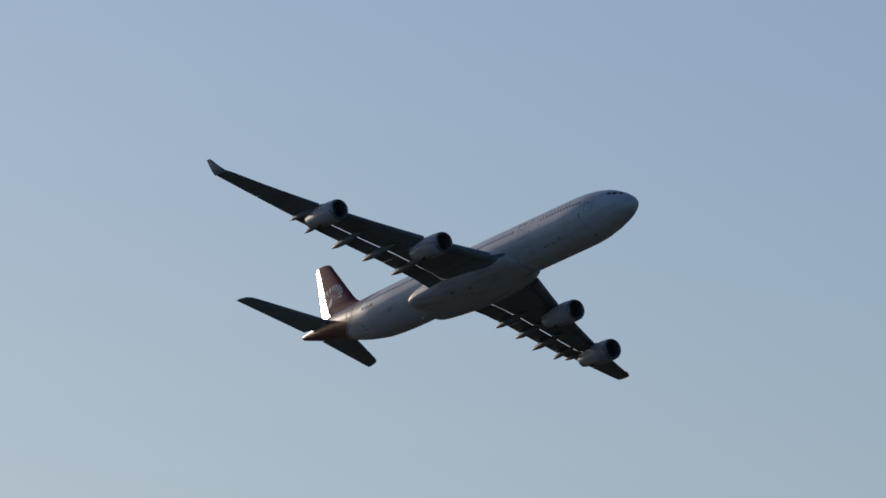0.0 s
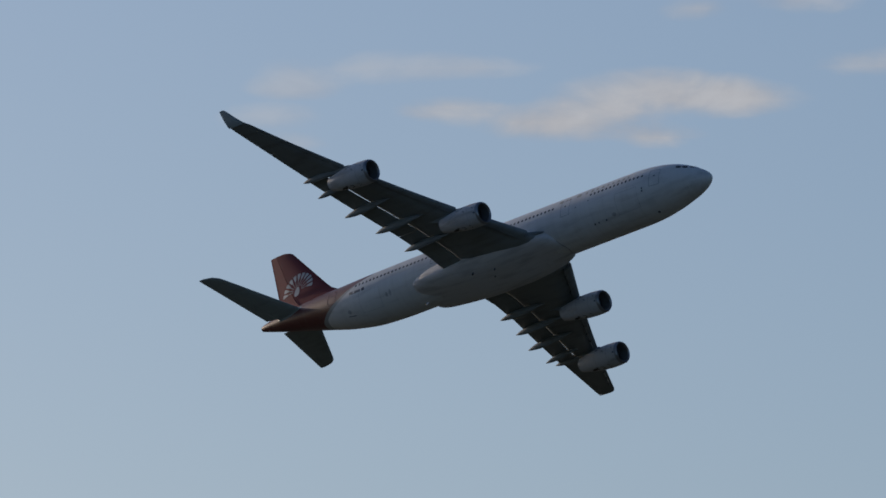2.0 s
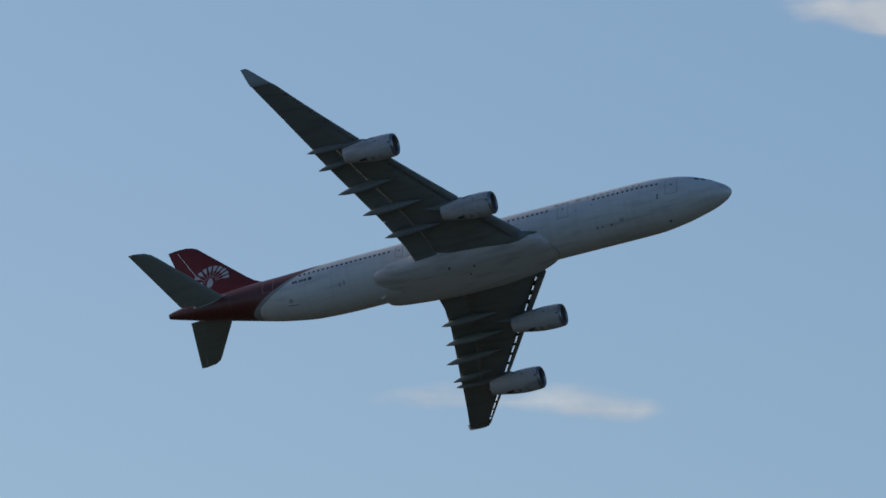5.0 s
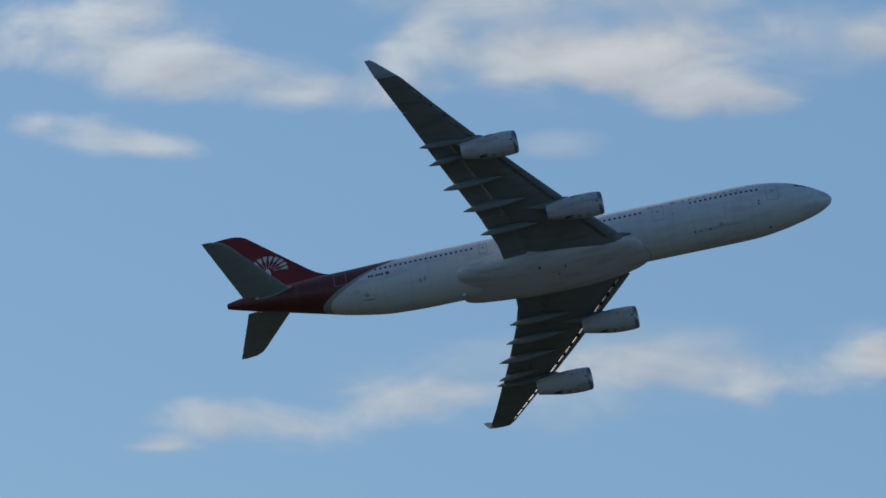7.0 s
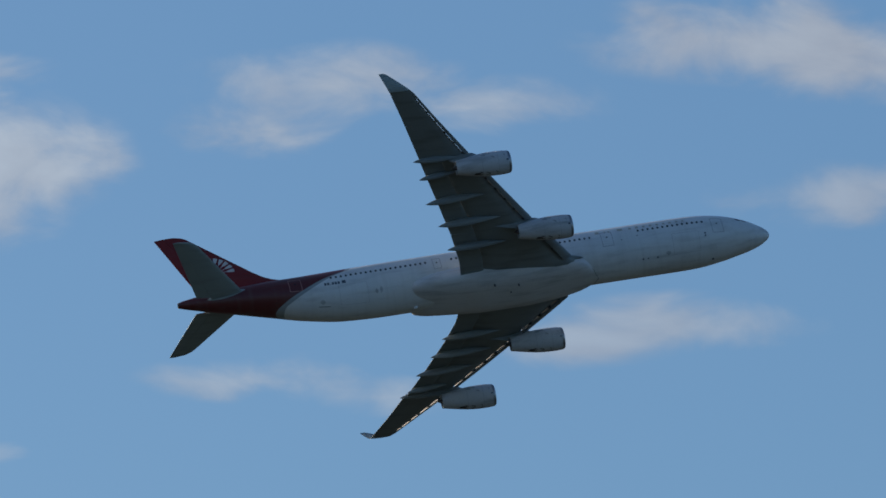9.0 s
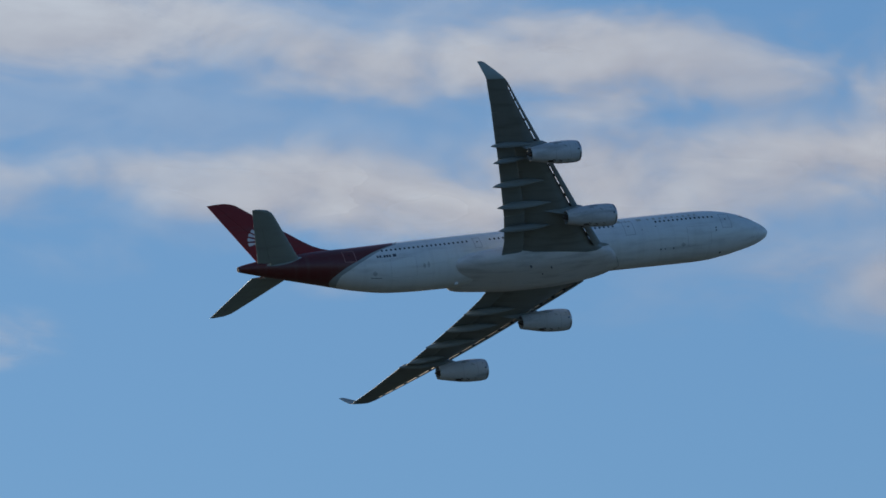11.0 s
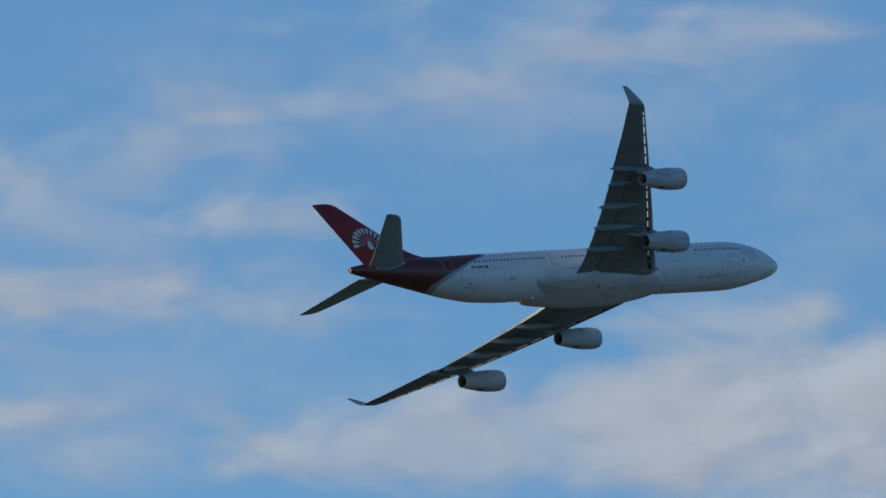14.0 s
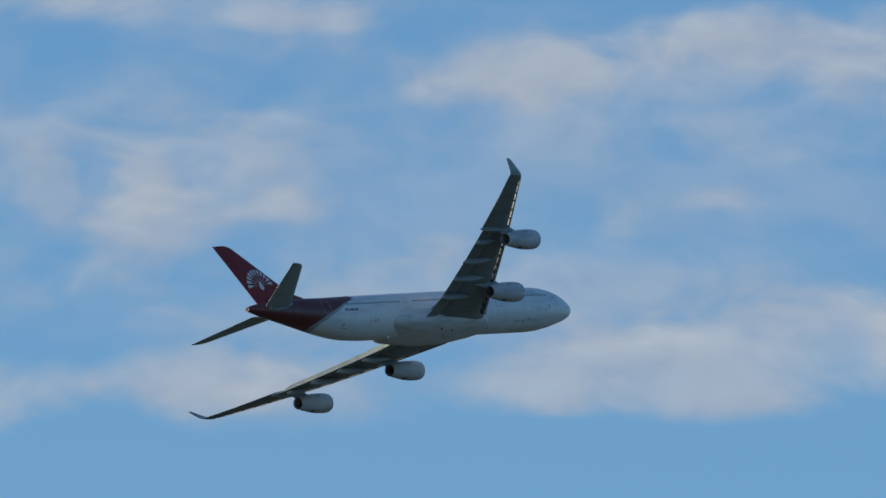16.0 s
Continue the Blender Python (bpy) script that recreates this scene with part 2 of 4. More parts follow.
# ---- airliner ----
airliner = tagged(new("airliner"), "white four-engine jet airliner with dark red tail, banking in flight", "airplane")

NOSE_TO_TAIL = (-33.04, -32.6, -31.5, -30, -27, -24, -20, -16, -12, -6, 19, 21, 22.5, 24, 25, 26, 27, 28, 28.8, 29.4, 29.8, 29.95, 30.0)
GIRTH = (0.30, 0.42, 0.66, 0.95, 1.42, 1.87, 2.37, 2.71, 2.81, 2.82, 2.82, 2.80, 2.72, 2.53, 2.36, 2.12, 1.83, 1.47, 1.10, 0.76, 0.42, 0.20, 0.02)
MIDDLE = (1.75, 1.73, 1.65, 1.50, 1.16, 0.78, 0.18, -0.15, -0.21, -0.18, -0.155, -0.155, -0.155, -0.14, -0.17, -0.20, -0.30, -0.42, -0.52, -0.57, -0.6, -0.6, -0.6)


def hull(x, angle, out=0.0):
    """A point of the fuselage skin: angle in degrees above the right-hand side."""
    r, z = curve_through(NOSE_TO_TAIL, GIRTH, x) + out, curve_through(NOSE_TO_TAIL, MIDDLE, x)
    a = radians(angle)
    return (x, -r * math.cos(a), z + r * math.sin(a))


def build_fuselage():
    xs = [-33.04, -32.9, -32.6] + [-32.2 + 0.4 * i for i in range(145)] + [25.8 + 0.25 * i for i in range(13)] + [29.0, 29.2, 29.4, 29.6, 29.75, 29.85, 29.93, 29.98, 30.0]
    bm = bmesh.new()
    loft(bm, [[hull(x, a) for a in np.arange(0, 360, 5)] for x in xs])
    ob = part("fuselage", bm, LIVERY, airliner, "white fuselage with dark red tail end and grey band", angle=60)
    co = np.array([v.co for v in ob.data.vertices])
    top, low = (-1.7, -1.35, -1.12, -0.79, -0.38, 0.45, 0.9, 1.2, 1.8, 2.6), (-24.2, -23.6, -22.5, -21.4, -20.1, -18.0, -16.6, -15.6, -15.2, -14.8)
    edge = np.interp(co[:, 2], top, low) - co[:, 0]
    width = np.interp(co[:, 2], (-1.7, -1.2, -0.4, 0.3, 1.0, 1.8), (1.5, 1.35, 0.95, 0.75, 0.4, 0.5))
    for name, value in (("tail_paint", edge), ("band_paint", edge + width)):
        at = ob.data.attributes.new(name, "FLOAT", "POINT")
        at.data.foreach_set("value", np.clip(0.5 + value / 10, 0, 1))
    return ob


fuselage = build_fuselage()


def patch(x0, x1, a0, a1, nx=3, na=3, out=0.012, thick=0.03, corner=0.0):
    """A piece of skin laid on the fuselage between two stations and two angles."""
    bm = bmesh.new()
    grid = {}
    for side, o in ((0, out), (1, out - thick)):
        for i in range(nx + 1):
            for j in range(na + 1):
                u, w = i / nx, j / na
                x, a = x0 + (x1 - x0) * u, a0 + (a1 - a0) * w
                if corner and i in (0, nx) and j in (0, na):
                    x += (corner if i == 0 else -corner) * (x1 - x0)
                    a += (corner if j == 0 else -corner) * (a1 - a0)
                grid[side, i, j] = bm.verts.new(hull(x, a, o))
    for s in (0, 1):
        for i in range(nx):
            for j in range(na):
                bm.faces.new([grid[s, i, j], grid[s, i + 1, j], grid[s, i + 1, j + 1], grid[s, i, j + 1]])
    rim = [(i, 0) for i in range(nx)] + [(nx, j) for j in range(na)] + [(i, na) for i in range(nx, 0, -1)] + [(0, j) for j in range(na, 0, -1)]
    for (i, j), (k, l) in zip(rim, rim[1:] + rim[:1]):
        bm.faces.new([grid[0, i, j], grid[0, k, l], grid[1, k, l], grid[1, i, j]])
    return bm


def both(a):
    """The same angle on the right-hand and the left-hand side."""
    return (a, tuple(180 - v for v in a))


def outline(x0, x1, a0, a1, line=0.055):
    """The seam round a door: a narrow raised frame on the skin."""
    bm = bmesh.new()
    da = math.degrees(line / 2.6) * (1 if a1 > a0 else -1)
    for b in (patch(x0, x0 + line, a0, a1, 1, 8), patch(x1 - line, x1, a0, a1, 1, 8), patch(x0, x1, a0, a0 + da, 4, 1), patch(x0, x1, a1 - da, a1, 4, 1)):
        me = bpy.data.meshes.new("seam")
        b.to_mesh(me)
        b.free()
        bm.from_mesh(me)
        bpy.data.meshes.remove(me)
    return bm


# cabin windows, in rows between the doors
rows_of_windows = ((22.75, 14), (10.62, 29), (-7.05, 20))
for first, count in rows_of_windows:
    for k in range(count):
        x = first - 0.5315 * k
        for a0, a1 in both((7.0, 14.2)):
            part("cabin_window", patch(x - 0.13, x + 0.13, a0, a1, 2, 2, corner=0.18), GLASS, fuselage)

for x0, x1, lo, hi, mat in ((23.65, 24.9, -22, 22, LINE), (11.8, 13.02, -18, 22, LINE), (-6.3, -5.45, -10, 20, LINE), (-21.6, -20.3, -18, 22, PALE_LINE)):
    for a0, a1 in both((lo, hi)):
        door = part("cabin_door", outline(x0, x1, a0, a1), mat, fuselage)
        m = 0.5 * (x0 + x1)
        w = 0.6 * a1 + 0.4 * a0
        part("door_window", patch(m - 0.09, m + 0.09, w - 3 if a1 > a0 else w + 3, w, 2, 2), GLASS, fuselage)
for x0, x1, lo, hi in ((19.2, 22.1, -58, -12), (-16.6, -13.6, -60, -14)):
    part("cargo_door", outline(x0, x1, lo, hi, 0.03), SMUDGE, fuselage)
for x, a, w in ((15.84, -57.7, 0.22), (16.38, -57.6, 0.18), (17.41, -57.9, 0.22), (23.4, -88, 0.32), (22.8, -20, 0.22), (22.78, -26, 0.22), (13.9, -8, 0.14), (15.6, -3, 0.14)):
    part("skin_vent", patch(x - w / 2, x + w / 2, a - w * 11, a + w * 11, 2, 2, corner=0.2), NAVY, fuselage)
part("drain_slot", patch(-18.9, -17.7, -62.2, -60.6, 4, 1), NAVY, fuselage)
for x, a, w, h in ((-18.45, -50, 0.5, 7), (-12.7, -38, 0.32, 6), (-12.2, -36, 0.3, 8), (18.6, -52, 0.5, 5)):
    part("service_panel", patch(x - w / 2, x + w / 2, a - h, a + h, 2, 3, corner=0.2), SMUDGE, fuselage)
bm = bmesh.new()
loft(bm, [[(-8.6 - 0.2 * u + dx, dy, -2.95 - 0.35 * u) for dx, dy in ((0.2, 0), (0, 0.05), (-0.2, 0), (0, -0.05))] for u in (0.0, 1.0)])
part("drain_mast", bm, WHITE, fuselage)

# cockpit panes, four a side round the nose
for x0, x1, lo, hi in ((26.45, 27.05, 24, 37), (27.1, 27.72, 27, 45), (27.78, 28.34, 38, 63), (27.88, 28.36, 66, 89)):
    for a0, a1 in both((lo, hi)):
        part("cockpit_window", patch(x0, x1, a0, a1, 3, 3, corner=0.12), GLASS, fuselage)

# plain bars in place of the airline's name and the registration
x = 11.35
for w, h in ((0.75, 9), (0.18, 8), (0.3, 6), (0.0, 0), (1.0, 9), (0.5, 6), (0.55, 8), (0.5, 6), (0.5, 7), (0.5, 6), (0.45, 6), (0.5, 6), (0.45, 6), (0.4, 6)):
    if w:
        for a0, a1 in both((19.0, 19.0 + h)):
            part("name_bar", patch(x, x + 0.55 * w, a0, a1, 2, 2), GOLD, fuselage)
    x += w + (0.22 if w else 0.5)
x = -18.0
for w, h in ((0.22, 6.5), (0.22, 6.5), (0.12, 1.6), (0.22, 6.5), (0.22, 6.5), (0.22, 6.5)):
    for a0, a1 in both((-10, -10 + h)):
        part("registration_bar", patch(x, x + w, a0, a1, 2, 2), NAVY, fuselage)
    x += w + 0.08
for a0, a1 in both((-10, -2.5)):
    part("flag_mark", patch(-16.15, -15.75, a0, a1, 2, 2), NAVY, fuselage)


def build_belly():
    """The bulged fairing under the wing's root."""
    xs = (-9.15, -8.9, -8.5, -7.6, -6.45, -4, -1, 3, 6, 8, 9, 9.8, 10.4, 10.9)
    wide = (1.6, 2.24, 2.52, 2.76, 2.92, 3.12, 3.24, 3.26, 3.10, 2.78, 2.47, 2.05, 1.57, 1.0)
    high = (0.05, 0.5, 0.85, 1.2, 1.48, 1.66, 1.7, 1.7, 1.5, 1.25, 1.0, 0.7, 0.5, 0.3)
    deep = (2.2, 2.55, 2.75, 2.92, 3.02, 3.24, 3.48, 3.46, 3.24, 3.06, 3.0, 2.96, 2.92, 2.88)
    bm = bmesh.new()
    rings = []
    for x in np.arange(-9.15, 10.91, 0.15):
        w, top, d = (curve_through(xs, v, x) for v in (wide, high, deep))
        ring = []
        for a in np.arange(0, 360, 5):
            c, q = math.cos(radians(a)), math.sin(radians(a))
            ring.append((x, -w * math.copysign(abs(c) ** 0.7, c), -2.0 + (top * q**0.7 if q > 0 else -(d - 2.0) * (-q) ** 0.82)))
        rings.append(ring)
    loft(bm, rings)
    return part("belly_fairing", bm, BELLY, airliner, "bulged pale grey belly fairing")


belly = build_belly()
# the seam where the fairing's front meets the skin
bm = bmesh.new()
seam = [(a, float(np.interp(abs(a + 90), (0, 26, 57), (10.95, 10.45, 9.0)))) for a in range(-147, -32, 3)]
loft(bm, [[hull(x + dx, a, o) for dx, o in ((-0.025, -0.02), (-0.025, 0.012), (0.02, 0.012), (0.02, -0.02))] for a, x in seam])
part("fairing_seam", bm, NAVY, belly)
for x, y, w in ((-0.4, -2.1, 0.22), (2.2, -1.6, 0.18), (1.4, -0.6, 0.16)):
    bm = bmesh.new()
    bmesh.ops.create_cone(bm, cap_ends=True, segments=12, radius1=w / 2, radius2=w / 2.4, depth=0.25, matrix=Matrix.Translation((x, y, -3.46)))
    part("drain_vent", bm, NAVY, belly)


# ---- wings ----
SPAN = (0.0, 2.6, 5.0, 9.0, 14.5, 20.0, 25.0, 28.3, 28.75)
LEAD = (10.6, 8.6, 6.95, 4.15, 0.45, -3.25, -6.60, -8.75, -9.15)
TRAIL = (-3.7, -3.8, -4.0, -4.95, -6.65, -8.4, -10.0, -11.15, -11.25)
THICK = (0.15, 0.145, 0.135, 0.12, 0.11, 0.105, 0.10, 0.10, 0.09)


def wing_at(y):
    le, te = np.interp(y, SPAN, LEAD), np.interp(y, SPAN, TRAIL)
    s = max(0.0, y - 2.8)
    return float(le), float(le - te), -2.0 + 0.10 * s + 0.003 * s * s, float(np.interp(y, SPAN, THICK))


def turn_about(ring, x, z, degrees, drop=(0, 0)):
    """Turns a section nose-up about a point of its plane, and shifts it."""
    a = radians(degrees)
    out = []
    for p in ring:
        dx, dz = p[0] - x, p[2] - z
        out.append((x + dx * math.cos(a) - dz * math.sin(a) + drop[0], p[1], z + dx * math.sin(a) + dz * math.cos(a) + drop[1]))
    return out


def washed(ring, y, le, z):
    """The wing's twist: outer sections sit nose-down."""
    return turn_about(ring, le, z, -float(np.interp(y, (3.0, 10.0, 28.0), (0.0, 1.6, 2.6))))


def flap_length(y):
    return float(np.interp(y, (3.0, 9.0, 20.0), (2.5, 2.5, 2.15)))


def mirrored(rings, side):
    return [[(p[0], side * p[1], p[2]) for p in r] for r in rings]


def spanwise(y0, y1, step=0.9):
    n = max(2, int(abs(y1 - y0) / step))
    return [y0 + (y1 - y0) * i / n for i in range(n + 1)]


def rise(y):
    """How far the upper skin stands over the lowered flaps."""
    return 0.6 * min(1.0, max(0.02, (19.5 - y) / 1.2))


def lifted(ring, y, le, c):
    """Raises the upper half of a box section towards its rear."""
    half = len(ring) // 2
    return [(p[0], p[1], p[2] + (rise(y) * min(1.0, max(0.0, (le - p[0]) / c)) ** 1.3 if i < half else 0.0)) for i, p in enumerate(ring)]


def pale_sunlit_top(ob):
    """The upper skin is pale grey, with sunlight painted into its tone."""
    ob.data.materials.append(TOP_SUNLIT_GREY)
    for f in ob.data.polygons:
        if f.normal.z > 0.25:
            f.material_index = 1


def slot(c):
    """The open gap behind the extended slats."""
    return min(0.18, 0.04 + 0.03 * c)


def build_wing(side):
    """side: +1 left, -1 right. The box with its fixed tip; slats, flaps and aileron are pieces of their own."""
    rings = []
    for y in sorted(set(spanwise(0.0, 28.3) + [19.45, 19.55, 28.5, 28.75])):
        le, c, z, t = wing_at(y)
        b = 1.052 - flap_length(y) / c if y < 19.5 else 0.80 if y < 28.2 else 1.0
        a = 0.075 + slot(c) / c if 3.3 < y < 28.3 else 0.0
        rings.append(washed(lifted(section((le, y, z), c, t, a, b, cove=y < 19.5), y, le, c), y, le, z))
    bm = bmesh.new()
    loft(bm, mirrored(rings, side))
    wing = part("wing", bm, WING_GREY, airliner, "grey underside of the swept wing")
    pale_sunlit_top(wing)

    for y0, y1 in ((3.4, 9.0), (9.7, 14.3), (14.36, 19.05), (19.75, 24.2), (24.26, 28.25)):
        rings = []
        for y in spanwise(y0, y1):
            le, c, z, t = wing_at(y)
            rings.append(turn_about(section((le, y, z), c, t, 0.0, 0.075, n=8), le - 0.07 * c, z, -5, (0.02, 0.0)))
        bm = bmesh.new()
        loft(bm, mirrored(rings, side))
        part("slat", bm, WING_GREY, wing)
        # the slat's lower lip, reaching back under the slot
        rings = []
        for y in spanwise(y0, y1):
            le, c, z, t = wing_at(y)
            x, f, b = le - 0.072 * c + 0.02, foil(0.075, t) * c, 0.42 * slot(c)
            rings.append([(x, y, z - 0.95 * f), (x, y, z - 0.80 * f), (x - b, y, z - 0.86 * f), (x - b, y, z - 0.90 * f)])
        bm = bmesh.new()
        loft(bm, mirrored(rings, side))
        part("slat_lip", bm, WING_GREY, wing, smooth=False)
        # panels on the slat's back, painted cream for sunlight, with dark tracks between them
        n = max(3, round((y1 - y0) / 1.35))
        for k in range(n):
            y = y0 + (y1 - y0) * (k + 0.5) / n
            h = (0.45, 0.36, 0.42)[k % 3] * (y1 - y0) / n
            rings = []
            for yy in (y - h, y + h):
                le, c, z, t = wing_at(yy)
                x, f = le - 0.075 * c + 0.02, foil(0.075, t) * c
                rings.append([(x + 0.05, yy, z - 0.75 * f), (x + 0.05, yy, z + 0.7 * f), (x - 0.02, yy, z + 0.7 * f), (x - 0.02, yy, z - 0.75 * f)])
            bm = bmesh.new()
            loft(bm, mirrored(rings, side))
            part("slat_back_sunlit_panel", bm, SLAT_SUNLIT, wing, smooth=False)
            yy = y0 + (y1 - y0) * k / n + 0.02
            rings = []
            for w in (0.0, 0.10):
                le, c, z, t = wing_at(yy + w)
                x, f = le - 0.075 * c, foil(0.075, t) * c
                rings.append([(x + 0.05, yy + w, z - 0.8 * f), (x + 0.05, yy + w, z + 0.7 * f), (x - slot(c) - 0.1, yy + w, z + 0.3 * f), (x - slot(c) - 0.1, yy + w, z - 0.4 * f)])
            bm = bmesh.new()
            loft(bm, mirrored(rings, side))
            part("slat_track", bm, DARK, wing, smooth=False)

    for y0, y1 in ((2.75, 8.9), (8.96, 19.45)):
        rings = []
        for y in spanwise(y0, y1, 0.7):
            le, c, z, t = wing_at(y)
            long = flap_length(y)
            x0 = le - c + long
            r = section((x0, y, z), long, 0.13, camber=0.03)
            r = turn_about(r, x0, z, 4, (0, -0.14))
            rings.append(washed(r, y, le, z))
        bm = bmesh.new()
        loft(bm, mirrored(rings, side))
        pale_sunlit_top(part("flap", bm, FLAP_GREY, wing, "lowered grey trailing flap"))
    for y0, y1 in ((19.55, 24.0), (24.05, 28.15)):
        rings = []
        for y in spanwise(y0, y1):
            le, c, z, t = wing_at(y)
            rings.append(washed(section((le, y, z), c, t, 0.803, 1.0, nose=False), y, le, z))
        bm = bmesh.new()
        loft(bm, mirrored(rings, side))
        part("aileron", bm, WING_GREY, wing)

    # upswept tip fin
    rings = []
    for u in (0, 0.12, 0.3, 0.6, 0.9, 1.0):
        lex = -9.15 - 2.15 * u - 0.15 * u * u
        tex = -11.3 - 0.8 * u
        y, z = 28.75 + 1.06 * u**0.8, wing_at(28.75)[2] + 1.75 * u**1.15
        c = lex - tex
        if u == 1.0:
            lex, c = lex - 0.1, c - 0.1
        ring = []
        for p in section((lex, 0, 0), c, 0.09, n=8, camber=0):
            lift = 55 * min(1, u * 4)
            ring.append((p[0], y - p[2] * math.sin(radians(lift)), z + p[2] * math.cos(radians(lift))))
        rings.append(ring)
    bm = bmesh.new()
    loft(bm, mirrored(rings, side))
    part("winglet", bm, STAB_GREY, wing, "pale grey upswept winglet")

    # canoe-shaped fairings of the flap tracks
    for x, y, z, long, wide in ((-8.95, 19.6, 0.40, 5.2, 0.33), (-8.45, 17.7, -0.55, 4.4, 0.30), (-7.75, 14.25, -1.15, 6.3, 0.38), (-6.4, 10.9, -1.6, 6.6, 0.40), (-5.4, 7.43, -2.12, 6.3, 0.38)):
        le, c, zw, t = wing_at(y)
        rings = []
        for i in range(17):
            u = i / 16
            g = max(0.03, math.sin(math.pi * min(1, u * 1.0)) ** 0.75 * (1 - 0.42 * u))
            px = x + long * u
            axis_z = z + (zw - 0.055 * c - 0.02 - z) * min(1.0, u * 1.15)
            rings.append([(px, y + wide * g * math.cos(radians(a)), axis_z + 0.10 * g + (0.62 * wide / 0.4) * g * math.sin(radians(a))) for a in range(0, 360, 30)])
        bm = bmesh.new()
        loft(bm, mirrored(rings, side))
        part("flap_track_fairing", bm, FLAP_GREY, wing, "pointed grey flap track fairing")

    bm = bmesh.new()
    rings = []
    for i in range(9):
        u = i / 8
        g = max(0.05, (1 - u) ** 0.6)
        rings.append([(6.4 + 3.1 * u, 2.95 - 0.5 * u + 0.58 * g * math.cos(radians(a)), -1.9 + 0.1 * u + 0.45 * g * math.sin(radians(a))) for a in range(0, 360, 30)])
    loft(bm, mirrored(rings, side))
    part("root_fillet", bm, WING_GREY, wing)
    return wing


build_wing(-1)
build_wing(1)


# ---- engines ----
def build_engine(x, y, z, tail_z):
    """x, y, z: middle of the inlet; tail_z: height of the nozzle's middle."""
    engine = new("engine")
    engine.parent = airliner
    tagged(engine, "white long-duct jet engine with dark inlet")

    def tube(profile, seg=40):
        return [[(x - d, y + r * math.cos(radians(a)), z + (tail_z - z) * d / 5.7 + r * math.sin(radians(a))) for a in np.arange(0, 360, 360 / seg)] for d, r in profile]

    bm = bmesh.new()
    loft(bm, tube(((0.30, 1.19), (0.7, 1.235), (1.2, 1.255), (1.9, 1.255), (2.6, 1.225), (3.3, 1.15), (4.0, 1.04), (4.7, 0.92), (5.3, 0.81), (5.7, 0.74), (5.7, 0.69), (5.2, 0.68), (4.4, 0.70))), False, False)
    part("cowling", bm, NACELLE, engine)
    bm = bmesh.new()
    loft(bm, tube(((0.30, 1.19), (0.16, 1.165), (0.05, 1.115), (0.0, 1.05), (0.05, 0.97), (0.18, 0.92))), False, False)
    part("inlet_lip", bm, LIP, engine, "dull metal inlet lip")
    bm = bmesh.new()
    loft(bm, tube(((0.18, 0.92), (0.6, 0.90), (1.15, 0.92), (1.35, 0.92))), False, True)
    part("inlet_duct", bm, DUCT, engine)
    bm = bmesh.new()
    loft(bm, tube(((0.72, 0.01), (0.8, 0.10), (1.0, 0.22), (1.25, 0.30)), 20))
    part("spinner", bm, FAN, engine)
    bm = bmesh.new()
    for k in range(24):
        a = radians(15 * k)
        w = radians(6)
        pts = []
        for r, tw in ((0.28, 0.3), (0.91, 0.9)):
            pts.append([(x - 1.15 - 0.10 * tw * s, y + r * math.cos(a + w * s * 0.9), z + r * math.sin(a + w * s * 0.9)) for s in (-1, 1)])
        bm.faces.new([bm.verts.new(p) for p in (pts[0][0], pts[0][1], pts[1][1], pts[1][0])])
    part("fan", bm, FAN, engine)
    bm = bmesh.new()
    loft(bm, tube(((4.4, 0.70), (4.5, 0.40), (5.2, 0.34), (5.75, 0.22), (6.1, 0.05)), 24), False, True)
    part("exhaust_cone", bm, SOOT, engine)
    for d0, d1 in ((1.35, 1.39), (3.05, 3.09)):
        bm = bmesh.new()
        r0 = 1.262 if d0 < 2 else 1.185
        loft(bm, tube(((d0, r0 - 0.02), (d0, r0), (d1, r0), (d1, r0 - 0.02)), 40), False, False)
        part("cowl_seam", bm, LINE, engine)
    for side in (-1, 1):
        bm = bmesh.new()
        bmesh.ops.create_cube(bm, size=1, matrix=Matrix.Translation((x - 0.42, y + side * 1.075, z - 0.5)) @ Matrix.Diagonal((0.22, 0.12, 0.16, 1)))
        bmesh.ops.bevel(bm, geom=bm.edges[:], offset=0.03, segments=1, affect="EDGES")
        part("cowl_vent", bm, NAVY, engine)
    bm = bmesh.new()
    bmesh.ops.create_cone(bm, cap_ends=True, segments=14, radius1=0.2, radius2=0.14, depth=0.10, matrix=Matrix.Translation((x - 3.6, y, z + (tail_z - z) * 0.63 - 1.11)) @ Matrix.Diagonal((2.2, 0.8, 1, 1)))
    part("drain_mast", bm, SOOT, engine)
    bm = bmesh.new()
    loft(bm, [[(x - 1.0 - 0.55 * u, y + 0.05 * s, z + 1.23 + h) for u, s in ((0, 0), (0.5, 1), (1, 0), (0.5, -1))] for h in (0.0, 0.22)])
    part("vent_mast", bm, NAVY, engine)

    # scuffed panels and latches on the cowling
    def shell(d):
        return curve_through((0.30, 0.7, 1.2, 1.9, 2.6, 3.3, 4.0, 4.7), (1.19, 1.235, 1.255, 1.255, 1.225, 1.15, 1.04, 0.92), d)

    for d, a, long, wide, name, mat in ((0.6, -2, 0.12, 2.5, "cowl_mark", NAVY), (2.1, 22, 0.8, 7, "cowl_scuff", SCUFF), (2.6, 12, 0.5, 6, "cowl_scuff", SCUFF), (1.7, -8, 0.35, 5, "cowl_scuff", SCUFF), (2.3, -87, 0.45, 2.5, "cowl_latch", SOOT), (3.1, -84, 0.3, 3, "cowl_latch", SOOT), (1.5, -85, 0.25, 2, "cowl_latch", SOOT)):
